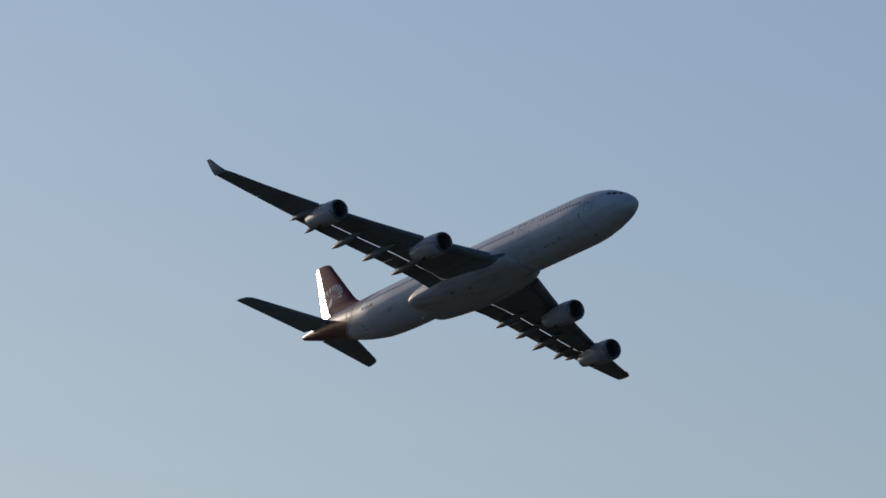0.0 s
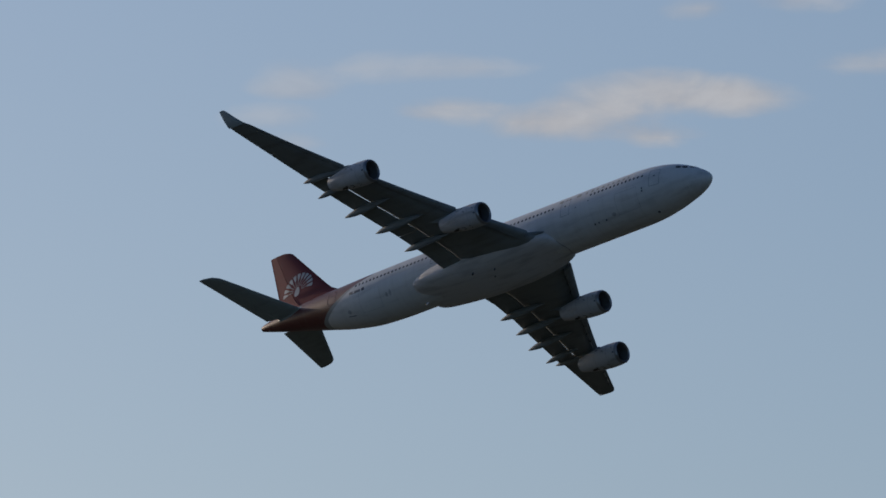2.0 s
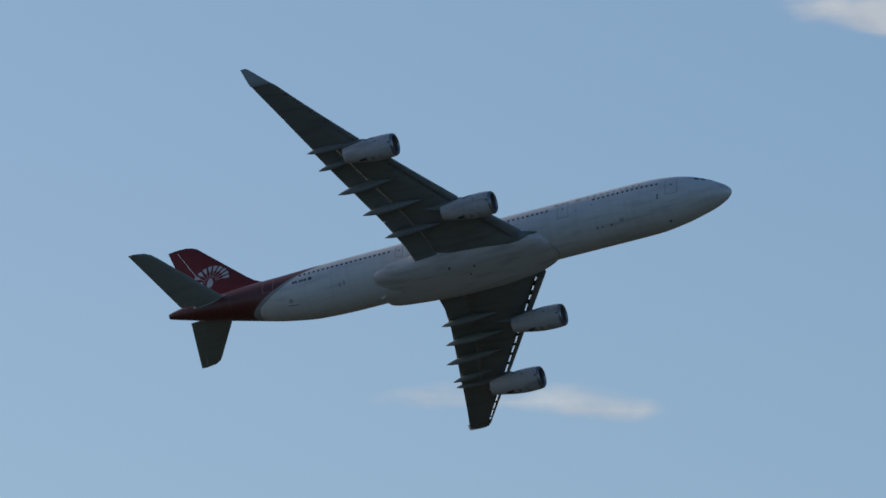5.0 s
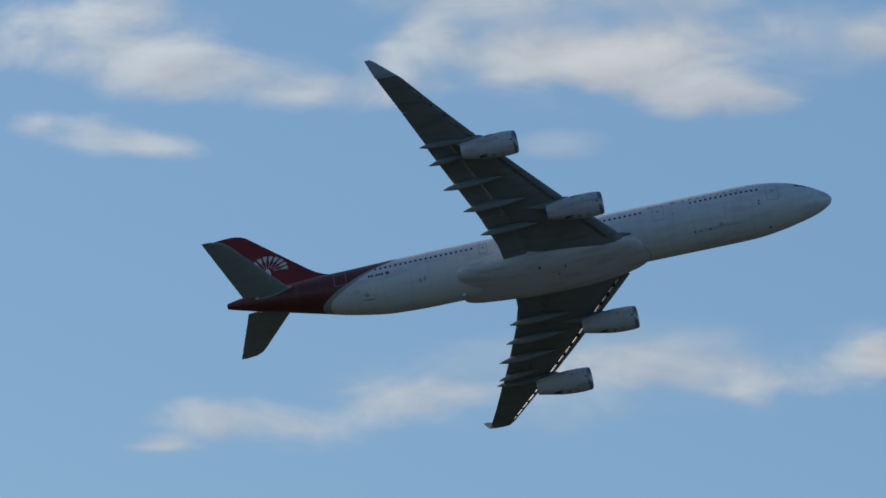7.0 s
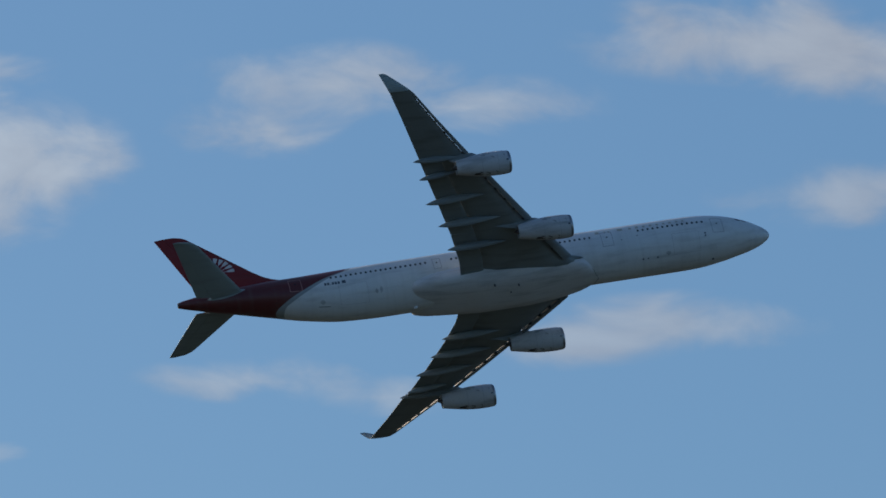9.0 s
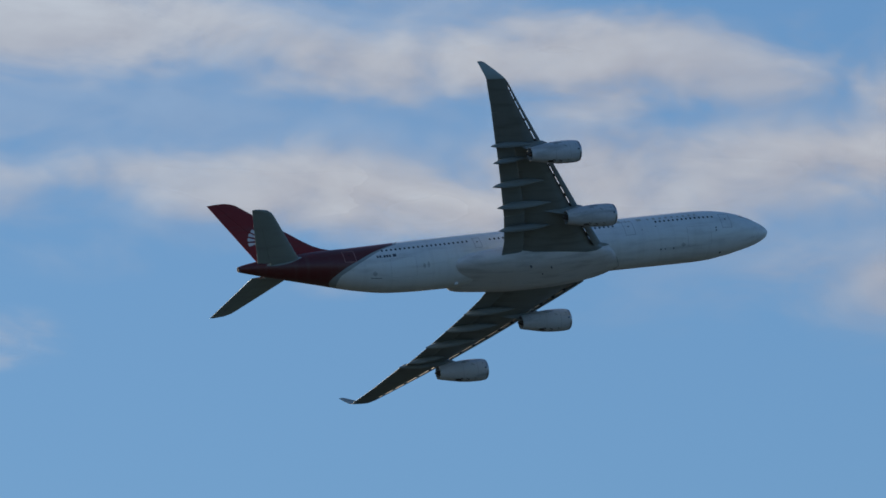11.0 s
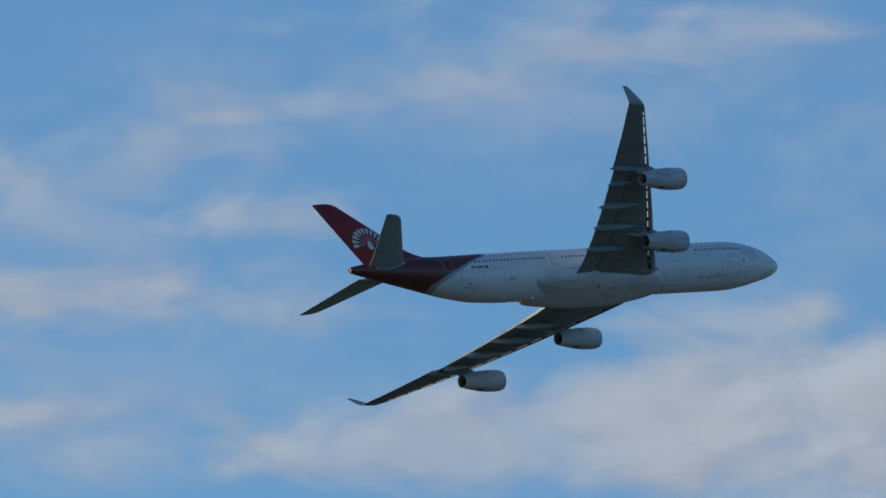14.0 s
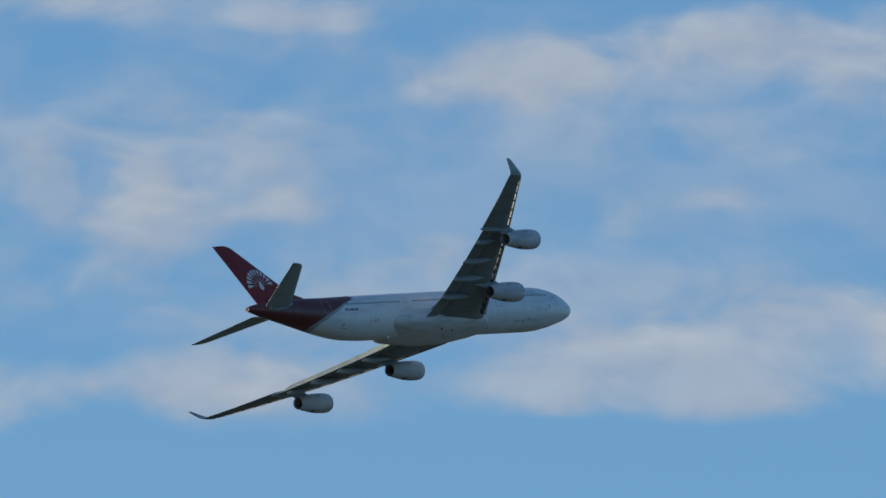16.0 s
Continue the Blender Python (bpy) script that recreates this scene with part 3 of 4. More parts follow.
        for mirror in (1, -1):
            rings = []
            for k in range(4):
                dd = d + long * k / 3
                pinch = wide * (0.55, 1.0, 0.85, 0.45)[k]
                ring = []
                for o in (0.012, -0.03):
                    for q in ((-1, 0, 1) if o > 0 else (1, 0, -1)):
                        w = radians(a + 2.5 * k + pinch * q)
                        r = shell(dd) + o
                        ring.append((x - dd, y - mirror * r * math.cos(w), z + (tail_z - z) * dd / 5.7 + r * math.sin(w)))
                rings.append(ring)
            bm = bmesh.new()
            loft(bm, rings)
            part(name, bm, mat, engine)

    # pylon from the cowling up into the wing
    le, c, zw, t = wing_at(abs(y))
    bm = bmesh.new()
    rings = []
    for u in np.linspace(0, 1, 7):
        zz = z + 0.55 + (zw + 0.08 - z - 0.55) * u
        x0 = x - 1.5 + (le + 0.35 - (x - 1.5)) * u**0.8
        x1 = x - 5.2 + (le - 0.60 * c - (x - 5.2)) * u
        rings.append([(x0 + (x1 - x0) * p, y + s, zz) for p, s in ((0, 0), (0.06, 0.12), (0.25, 0.25), (0.55, 0.24), (0.85, 0.12), (1, 0), (0.85, -0.12), (0.55, -0.24), (0.25, -0.25), (0.06, -0.12))])
    loft(bm, rings)
    part("pylon", bm, WING_GREY, engine, "grey engine pylon")
    return engine


for s in (-1, 1):
    build_engine(7.65, s * 9.36, -2.85, -2.62)
    build_engine(0.98, s * 19.42, -1.22, -1.05)


# ---- tail ----
def build_stabilizer(side):
    def at(y):
        le = float(np.interp(y, (0, 1.0, 8.3, 8.9, 9.3, 9.52), (-25.4, -26.1, -30.85, -31.3, -31.9, -32.9)))
        te = float(np.interp(y, (0, 1.0, 9.52), (-30.9, -31.15, -33.7)))
        return le, le - te, 1.15 + 0.145 * y
    for name, a, b, y0, mat in (("horizontal_stabilizer", 0.0, 0.70, 0.3, STAB_GREY), ("elevator", 0.706, 1.0, 1.3, STAB_GREY)):
        rings = []
        for y in spanwise(y0, 8.3) + [8.6, 8.9, 9.1, 9.3, 9.42, 9.52]:
            le, c, z = at(y)
            rings.append(section((le, y, z), c, 0.10, a, b, camber=-0.005, nose=False))
        bm = bmesh.new()
        loft(bm, mirrored(rings, side))
        ob = part(name, bm, mat, airliner if a == 0 else stab, "grey tailplane" if a == 0 else "")
        stab = ob if a == 0 else stab
    bm = bmesh.new()
    rings = []
    for i in range(13):
        u = i / 12
        g = max(0.02, math.sin(math.pi * u) ** 0.6)
        x = -25.6 - 4.7 * u
        r = curve_through(NOSE_TO_TAIL, GIRTH, x)
        rings.append([(x, r * 0.93 + 0.16 * g * math.cos(radians(q)), 1.32 + 0.42 * g * math.sin(radians(q))) for q in range(0, 360, 30)])
    loft(bm, mirrored(rings, side))
    part("root_fairing", bm, STAB_GREY, stab)


build_stabilizer(-1)
build_stabilizer(1)


def fin_at(z):
    le = float(np.interp(z, (2.0, 3.0, 3.35, 3.9, 4.6, 10.35, 10.6, 10.75), (-20.5, -21.6, -22.6, -23.6, -24.45, -30.5, -30.95, -31.5)))
    te = float(np.interp(z, (2.0, 10.8), (-30.35, -33.85)))
    return le, le - te


def build_fin():
    rings = []
    heights = [2.2, 2.6, 3.0, 3.2, 3.35, 3.6, 3.9, 4.2, 4.6] + [4.6 + 0.5 * i for i in range(1, 12)] + [10.35, 10.5, 10.6, 10.7, 10.76]
    for z in heights:
        le, c = fin_at(z)
        rings.append(section((le, 0, z), c, 0.095 if z > 4 else 0.075, 0.0, 0.69, axis="y", camber=0, nose=False))
    bm = bmesh.new()
    loft(bm, rings)
    fin = part("tail_fin", bm, RED, airliner, "dark red fin with a white fan emblem")
    rings = []
    for z in [2.2, 2.7, 3.05] + [3.5 + 0.5 * i for i in range(14)] + [10.35, 10.5, 10.6, 10.7, 10.76]:
        le, c = fin_at(z)
        rings.append(section((le, 0, z), c, 0.095, 0.698, 1.0, axis="y", camber=0, nose=False))
    bm = bmesh.new()
    loft(bm, rings)
    rudder = part("rudder", bm, RED, airliner, "dark red rudder with part of the white emblem")

    def on_fin(x, z, side, out):
        le, c = fin_at(z)
        u = min(0.99, max(0.02, (le - x) / c))
        return (x, side * (foil(u, 0.095) * c + out), z)

    def bearer(x, z):
        """The fin before the hinge line, the rudder behind it."""
        le, c = fin_at(z)
        return rudder if x < le - 0.70 * c else fin

    # fan of petals round a drop
    for side in (-1, 1):
        for k in range(11):
            mid = 5 + 17.6 * k
            bm = bmesh.new()
            grid = []
            for r, w in ((1.42, 3.4), (1.7, 5.2), (2.0, 6.3), (2.2, 5.6)):
                grid.append([on_fin(-28.6 + r * math.cos(radians(mid + w * q)), 4.95 + r * math.sin(radians(mid + w * q)), side, 0.02) for q in (-1, 0, 1)])
            for g, h in zip(grid, grid[1:]):
                for q in (0, 1):
                    bm.faces.new([bm.verts.new(p) for p in (g[q], g[q + 1], h[q + 1], h[q])])
            bmesh.ops.remove_doubles(bm, verts=bm.verts, dist=0.001)
            part("emblem_petal", bm, EMBLEM, bearer(-28.6 + 1.8 * math.cos(radians(mid)), 4.95 + 1.8 * math.sin(radians(mid))), smooth=False)
            bm = bmesh.new()
            bm.faces.new([bm.verts.new(on_fin(-28.6 + r * math.cos(radians(mid + w)), 4.95 + r * math.sin(radians(mid + w)), side, 0.02)) for r, w in ((0.6, -2.2), (0.6, 2.2), (1.42, 1.2), (1.42, -1.2))])
            part("emblem_stem", bm, EMBLEM, bearer(-28.6 + math.cos(radians(mid)), 4.95 + math.sin(radians(mid))), smooth=False)
        bm = bmesh.new()
        ring = []
        for a in range(0, 360, 20):
            w = 0.36 * (1 - 0.25 * math.sin(radians(a)))
            ring.append(bm.verts.new(on_fin(-28.6 + w * math.cos(radians(a)), 4.85 + 0.62 * math.sin(radians(a)), side, 0.022)))
        bm.faces.new(ring)
        part("emblem_drop", bm, EMBLEM, fin, smooth=False)
    return fin, rudder


tail_fin, rudder = build_fin()

bm = bmesh.new()
loft(bm, [[(-33.03 - d, r * math.cos(radians(a)), 1.75 + r * math.sin(radians(a))) for a in range(0, 360, 20)] for d, r in ((0.0, 0.29), (0.10, 0.27), (0.10, 0.21), (-0.2, 0.19))], False, True)
part("auxiliary_exhaust", bm, SOOT, airliner, "sooty metal tail exhaust ring")
for x, a, h in ((14.0, 90, 0.45), (2.0, 90, 0.5), (-9.0, 90, 0.4)):
    p0, p1 = Vector(hull(x, a)), Vector(hull(x, a, h))
    bm = bmesh.new()
    loft(bm, [[(q.x + dx * s, q.y + dy, q.z) for dx, dy in ((0.22, 0), (0, 0.03), (-0.22, 0), (0, -0.03))] for q, s in ((p0, 1.0), (p1, 0.6))])
    part("blade_antenna", bm, WHITE, fuselage)


# ---- clouds ----
CLOUD_RANGE = 4600.0


def cloud(azimuth, elevation, puffs, dense=0.8, rough=0.55, label="soft white drifting cloud against blue sky"):
    """A bank of vapour far off. puffs: (across, up, half width, half height) in degrees from its middle."""
    left = min(p[0] - 1.5 * p[2] for p in puffs) - 0.1
    right = max(p[0] + 1.5 * p[2] for p in puffs) + 0.1
    low = min(p[1] - 1.6 * p[3] for p in puffs) - 0.05
    high = max(p[1] + 1.6 * p[3] for p in puffs) + 0.05
    nx, ny = min(110, max(14, int((right - left) / 0.05))), min(60, max(10, int((high - low) / 0.035)))
    us, vs = np.linspace(left, right, nx), np.linspace(low, high, ny)
    U, V = np.meshgrid(us, vs)
    clear = np.ones((ny, nx))
    for a, b, w, h in puffs:
        dy = (V - b) / h
        dy = np.where(dy < 0, dy * 1.2, dy)
        clear = clear * (1 - 0.85 * np.clip(1 - np.sqrt(((U - a) / w) ** 2 + dy**2) / 1.45, 0, 1))
    body = 1 - clear
    swing = max(0.3, 1.0 - 0.0145 * azimuth)
    # sunlight painted as glow: stronger near its azimuth, on tops and thick parts
    glow = max(0.92 - 0.0205 * azimuth, 0.04) + swing * (0.3 * (V - (low + high) / 2) / (high - low) + 0.35 * (body - 0.45))
    verts = [heading(azimuth + u / math.cos(radians(elevation)), elevation + v) * (CLOUD_RANGE - 260 * k**0.6) for row, v in zip(body, vs) for k, u in zip(row, us)]
    inside = body > 0.0
    faces = [(j * nx + i, j * nx + nx + i, j * nx + nx + i + 1, j * nx + i + 1) for j in range(ny - 1) for i in range(nx - 1) if inside[j:j + 2, i:i + 2].any()]
    me = bpy.data.meshes.new("cloud")
    me.from_pydata(verts, [], faces)
    for name, values in (("body", body), ("brightness", glow), ("opacity", 0 * body + dense), ("tear", 0 * body + 4.2 * rough), ("relief", 0 * body + 1.3 * max(swing, 0.28))):
        me.attributes.new(name, "FLOAT", "POINT").data.foreach_set("value", np.ravel(values).astype(float))
    me.polygons.foreach_set("use_smooth", [True] * len(me.polygons))
    me.materials.append(VAPOUR)
    return tagged(new("cloud", me), label, "cloud", "clouds in the sky")


WISP = "thin pale wisp of cloud high over the airfield"
PUFF = "soft white cumulus cloud against blue sky"
BANK = "broad grey-white cloud bank with soft edges"
VEIL = "faint hazy veil of cloud in blue sky"
cloud(0.45, 8.41, [(-0.44, -0.03, 0.22, 0.13), (0.46, 0.03, 0.60, 0.10)], 0.72, 0.60, PUFF)
cloud(1.44, 8.29, [(-0.34, 0.17, 0.38, 0.12), (0.07, 0.01, 0.42, 0.12), (0.39, -0.07, 0.24, 0.08), (-0.11, -0.11, 0.38, 0.09)], 0.80, 0.62, WISP)
cloud(1.21, 8.62, [(0.00, 0.00, 0.35, 0.08)], 0.55, 0.62, WISP)
cloud(3.88, 8.33, [(-0.07, 0.07, 0.24, 0.07), (0.07, -0.07, 0.18, 0.07)], 0.36, 0.62, WISP)
cloud(5.61, 8.42, [(-0.87, 0.01, 0.24, 0.07), (-0.31, -0.06, 0.42, 0.10), (0.24, 0.08, 0.49, 0.13), (0.68, 0.08, 0.31, 0.10), (0.27, -0.12, 0.24, 0.07)], 0.83, 0.62, WISP)
cloud(4.38, 8.62, [(-0.06, 0.03, 0.46, 0.09), (-0.44, -0.07, 0.24, 0.07), (0.49, 0.04, 0.31, 0.07)], 0.43, 0.62, WISP)
cloud(7.69, 8.70, [(-0.67, -0.03, 0.46, 0.10), (-0.17, 0.03, 0.53, 0.12), (0.26, 0.03, 0.49, 0.12), (0.58, -0.02, 0.38, 0.09)], 0.85, 0.62, PUFF)
cloud(8.10, 8.09, [(-0.23, 0.13, 0.42, 0.10), (-0.41, -0.02, 0.42, 0.12), (0.00, -0.03, 0.49, 0.12), (0.41, -0.11, 0.42, 0.12), (0.23, 0.04, 0.31, 0.09)], 0.80, 0.62, PUFF)
cloud(6.32, 8.97, [(-0.25, -0.02, 0.20, 0.07), (0.25, 0.02, 0.28, 0.08)], 0.55, 0.62, WISP)
cloud(8.64, 7.98, [(0.00, 0.00, 0.46, 0.09)], 0.49, 0.62, WISP)
cloud(16.00, 8.82, [(-0.29, 0.03, 0.58, 0.09), (0.29, -0.03, 0.35, 0.07)], 0.56, 0.82, WISP)
cloud(17.64, 10.83, [(-0.22, 0.03, 0.47, 0.10), (0.22, -0.03, 0.35, 0.09)], 0.62, 0.82, PUFF)
cloud(21.75, 11.61, [(-0.78, 0.06, 0.55, 0.15), (-0.08, -0.00, 0.50, 0.22), (0.35, -0.10, 0.64, 0.20), (0.88, -0.18, 0.38, 0.12), (-0.37, 0.23, 0.73, 0.15)], 0.73, 0.70, BANK)
cloud(21.30, 11.17, [(0.13, 0.03, 0.35, 0.13), (-0.10, 0.10, 0.17, 0.09), (0.51, -0.01, 0.32, 0.09), (-0.54, -0.12, 0.17, 0.08)], 0.66, 0.70, PUFF)
cloud(20.22, 11.19, [(0.00, 0.00, 0.17, 0.08)], 0.33, 0.70, WISP)
cloud(20.10, 11.71, [(0.00, 0.00, 0.23, 0.08)], 0.41, 0.70, WISP)
cloud(23.18, 11.64, [(-0.09, -0.06, 0.29, 0.23), (0.09, 0.06, 0.23, 0.15)], 0.62, 0.70, PUFF)
cloud(22.84, 9.79, [(-0.68, -0.05, 0.35, 0.12), (-0.27, -0.08, 0.38, 0.15), (0.25, 0.04, 0.35, 0.12), (0.66, 0.09, 0.35, 0.10), (1.01, 0.18, 0.23, 0.08), (-0.97, -0.18, 0.26, 0.05)], 0.62, 0.70, BANK)
cloud(24.28, 11.57, [(-0.54, 0.05, 0.35, 0.16), (-0.31, 0.02, 0.44, 0.17), (-0.02, 0.08, 0.26, 0.15), (0.27, 0.08, 0.29, 0.16), (0.47, -0.15, 0.41, 0.15), (0.13, -0.09, 0.35, 0.13)], 0.66, 0.70, BANK)
cloud(24.57, 11.95, [(-0.19, 0.03, 0.52, 0.17), (0.19, -0.03, 0.23, 0.12)], 0.49, 0.70, BANK)
cloud(23.96, 11.17, [(0.00, 0.00, 0.26, 0.08)], 0.29, 0.70, WISP)
cloud(24.82, 9.99, [(-0.78, 0.02, 0.38, 0.12), (-0.17, 0.00, 0.41, 0.17), (0.24, -0.05, 0.41, 0.13), (0.71, 0.03, 0.32, 0.12)], 0.57, 0.70, BANK)
cloud(31.88, 12.09, [(-0.15, 0.12, 0.64, 0.20), (0.58, 0.00, 0.64, 0.17), (-0.44, -0.12, 0.44, 0.15)], 0.59, 0.69, BANK)
cloud(31.73, 10.65, [(-0.29, 0.04, 0.58, 0.13), (0.29, -0.04, 0.44, 0.12)], 0.47, 0.74, PUFF)
cloud(34.61, 12.37, [(-0.68, 0.06, 0.73, 0.23), (0.05, -0.09, 0.64, 0.20), (0.63, 0.03, 0.58, 0.17)], 0.64, 0.66, BANK)
cloud(33.32, 10.91, [(0.29, 0.06, 0.64, 0.15), (-0.29, -0.06, 0.44, 0.12)], 0.51, 0.69, BANK)
cloud(34.81, 11.66, [(-0.29, -0.04, 0.64, 0.17), (0.29, 0.04, 0.44, 0.13)], 0.51, 0.69, BANK)
cloud(24.55, 11.68, [(-0.80, 0.10, 1.11, 0.32), (-0.14, -0.14, 0.87, 0.26), (0.94, 0.04, 0.76, 0.20)], 0.27, 0.70, VEIL)
cloud(24.20, 9.96, [(-0.61, -0.06, 0.96, 0.23), (0.61, 0.06, 1.02, 0.26)], 0.27, 0.70, VEIL)
cloud(25.73, 10.07, [(0.00, 0.00, 0.23, 0.13)], 0.62, 0.70, PUFF)
cloud(26.06, 11.69, [(-0.20, 0.03, 0.37, 0.16), (0.20, -0.03, 0.34, 0.10)], 0.62, 0.70, PUFF)
cloud(27.46, 12.24, [(-0.70, -0.04, 0.80, 0.18), (0.06, 0.01, 0.80, 0.16), (-1.51, -0.02, 0.74, 0.18), (0.75, 0.00, 0.56, 0.13), (1.39, 0.04, 0.62, 0.09)], 0.62, 0.70, BANK)
cloud(26.74, 10.18, [(0.00, 0.00, 0.25, 0.05)], 0.29, 0.70, WISP)
cloud(27.38, 10.05, [(-0.57, -0.16, 0.43, 0.11), (-0.16, -0.04, 0.43, 0.09), (0.25, 0.07, 0.28, 0.14), (0.48, 0.13, 0.14, 0.08)], 0.62, 0.70, BANK)
cloud(27.28, 9.79, [(0.00, 0.00, 0.10, 0.06)], 0.39, 0.70, WISP)
cloud(27.32, 11.64, [(0.00, 0.00, 0.11, 0.06)], 0.29, 0.70, WISP)
cloud(28.67, 10.24, [(0.09, -0.06, 0.32, 0.14), (-0.09, 0.06, 0.25, 0.08)], 0.34, 0.70, VEIL)
cloud(29.00, 10.03, [(0.00, 0.00, 0.14, 0.09)], 0.29, 0.70, WISP)
cloud(29.45, 10.27, [(0.00, 0.00, 0.22, 0.07)], 0.39, 0.70, WISP)
cloud(29.23, 11.68, [(0.41, 0.08, 0.56, 0.33), (0.88, 0.14, 0.49, 0.33), (-0.11, 0.11, 0.49, 0.26), (-0.58, 0.05, 0.43, 0.24), (0.47, -0.24, 0.53, 0.19), (-0.11, -0.18, 0.43, 0.21), (-0.96, 0.06, 0.31, 0.15)], 0.62, 0.70, BANK)
cloud(29.68, 10.51, [(0.00, 0.00, 0.20, 0.05)], 0.24, 0.70, WISP)
cloud(29.71, 12.27, [(0.00, 0.00, 0.56, 0.11)], 0.62, 0.70, PUFF)
cloud(29.95, 10.30, [(0.00, 0.00, 0.20, 0.06)], 0.29, 0.70, WISP)
cloud(36.72, 11.29, [(-0.20, 0.07, 0.49, 0.24), (0.20, -0.07, 0.31, 0.11)], 0.69, 0.58, BANK)
cloud(37.09, 10.69, [(-0.51, -0.12, 0.56, 0.15), (0.02, 0.01, 0.40, 0.14), (0.49, 0.11, 0.37, 0.09)], 0.69, 0.58, BANK)
cloud(37.42, 12.41, [(-0.72, -0.00, 0.68, 0.31), (0.15, 0.11, 0.80, 0.26), (0.74, 0.06, 0.68, 0.30), (-1.07, -0.00, 0.56, 0.31), (1.32, 0.11, 0.68, 0.24), (-0.43, -0.28, 0.37, 0.16)], 0.69, 0.58, BANK)
cloud(37.31, 11.85, [(0.00, 0.00, 0.46, 0.14)], 0.69, 0.58, PUFF)
cloud(37.58, 10.95, [(0.00, 0.00, 0.62, 0.10)], 0.50, 0.64, VEIL)
cloud(39.44, 11.69, [(0.28, 0.03, 0.56, 0.24), (0.81, -0.10, 0.56, 0.21), (-0.25, -0.01, 0.56, 0.19), (-0.83, 0.08, 0.62, 0.14)], 0.69, 0.58, BANK)
cloud(39.73, 11.23, [(0.00, 0.00, 0.25, 0.13)], 0.35, 0.64, WISP)
cloud(39.91, 11.43, [(0.00, 0.00, 0.37, 0.14)], 0.50, 0.64, VEIL)
cloud(41.03, 12.31, [(-0.33, 0.05, 0.87, 0.24), (0.54, 0.08, 0.80, 0.24), (-1.15, -0.04, 0.68, 0.22), (0.94, -0.09, 0.49, 0.16)], 0.69, 0.58, BANK)
cloud(41.16, 12.13, [(0.00, 0.00, 0.62, 0.09)], 0.55, 0.58, PUFF)
cloud(41.46, 11.72, [(0.00, -0.02, 0.68, 0.25), (0.58, 0.09, 0.68, 0.25), (-0.58, -0.07, 0.62, 0.23)], 0.69, 0.58, BANK)
cloud(43.53, 11.08, [(-0.46, 0.09, 0.53, 0.26), (0.12, -0.01, 0.49, 0.22), (0.33, -0.08, 0.37, 0.09)], 0.69, 0.58, BANK)
cloud(43.18, 12.39, [(0.00, 0.00, 0.37, 0.19)], 0.55, 0.58, PUFF)
cloud(43.69, 11.90, [(-0.33, 0.03, 0.68, 0.47), (-0.15, -0.50, 0.68, 0.35), (0.29, -0.50, 0.56, 0.39), (0.29, 0.37, 0.62, 0.31), (-0.97, -0.03, 0.56, 0.31), (0.06, 0.37, 0.56, 0.31), (0.81, 0.26, 0.68, 0.25)], 0.69, 0.58, BANK)
cloud(43.66, 10.09, [(0.00, 0.00, 0.49, 0.09)], 0.55, 0.58, PUFF)
cloud(43.87, 11.81, [(0.00, 0.00, 0.43, 0.38)], 0.69, 0.58, BANK)
cloud(44.82, 11.72, [(0.00, 0.00, 0.37, 0.09)], 0.55, 0.58, PUFF)
cloud(45.00, 12.33, [(0.00, 0.00, 0.37, 0.22)], 0.69, 0.58, PUFF)
cloud(45.00, 10.70, [(0.00, 0.00, 0.31, 0.16)], 0.69, 0.58, PUFF)
cloud(45.48, 12.39, [(0.00, 0.00, 0.37, 0.13)], 0.50, 0.64, WISP)
cloud(45.60, 10.94, [(0.00, 0.00, 0.37, 0.13)], 0.35, 0.64, WISP)
cloud(46.01, 10.80, [(0.00, 0.00, 0.43, 0.16)], 0.55, 0.58, PUFF)
cloud(46.29, 11.52, [(-0.10, -0.26, 0.74, 0.25), (-0.51, -0.08, 0.68, 0.25), (0.37, -0.52, 0.74, 0.20), (0.31, 0.24, 0.62, 0.24), (-0.68, 0.14, 0.49, 0.22), (0.77, 0.21, 0.31, 0.24), (-0.16, 0.28, 0.31, 0.18)], 0.71, 0.58, BANK)
cloud(46.93, 12.42, [(-0.44, -0.01, 0.80, 0.19), (0.44, 0.01, 0.80, 0.18)], 0.58, 0.58, BANK)
cloud(47.02, 12.08, [(0.00, 0.00, 0.43, 0.08)], 0.45, 0.64, WISP)
cloud(47.08, 10.09, [(0.00, 0.00, 0.80, 0.09)], 0.55, 0.58, PUFF)
cloud(47.67, 11.35, [(-0.23, 0.03, 0.49, 0.20), (0.23, -0.03, 0.37, 0.16)], 0.73, 0.58, BANK)
cloud(47.67, 12.11, [(0.00, 0.00, 0.37, 0.06)], 0.40, 0.64, WISP)
cloud(47.97, 10.77, [(0.00, 0.00, 0.37, 0.11)], 0.40, 0.64, WISP)
cloud(48.21, 10.10, [(0.00, 0.00, 0.68, 0.08)], 0.55, 0.58, PUFF)
cloud(48.27, 12.40, [(0.00, 0.00, 0.62, 0.13)], 0.45, 0.64, VEIL)
cloud(48.71, 10.71, [(-0.20, -0.03, 0.56, 0.18), (0.20, 0.03, 0.37, 0.13)], 0.55, 0.58, PUFF)
cloud(49.35, 11.12, [(0.00, 0.00, 0.37, 0.13)], 0.50, 0.64, WISP)
cloud(49.56, 11.66, [(0.20, 0.04, 0.43, 0.14), (-0.20, -0.04, 0.25, 0.06)], 0.40, 0.64, VEIL)
cloud(49.89, 11.15, [(0.00, 0.00, 0.31, 0.16)], 0.50, 0.64, WISP)
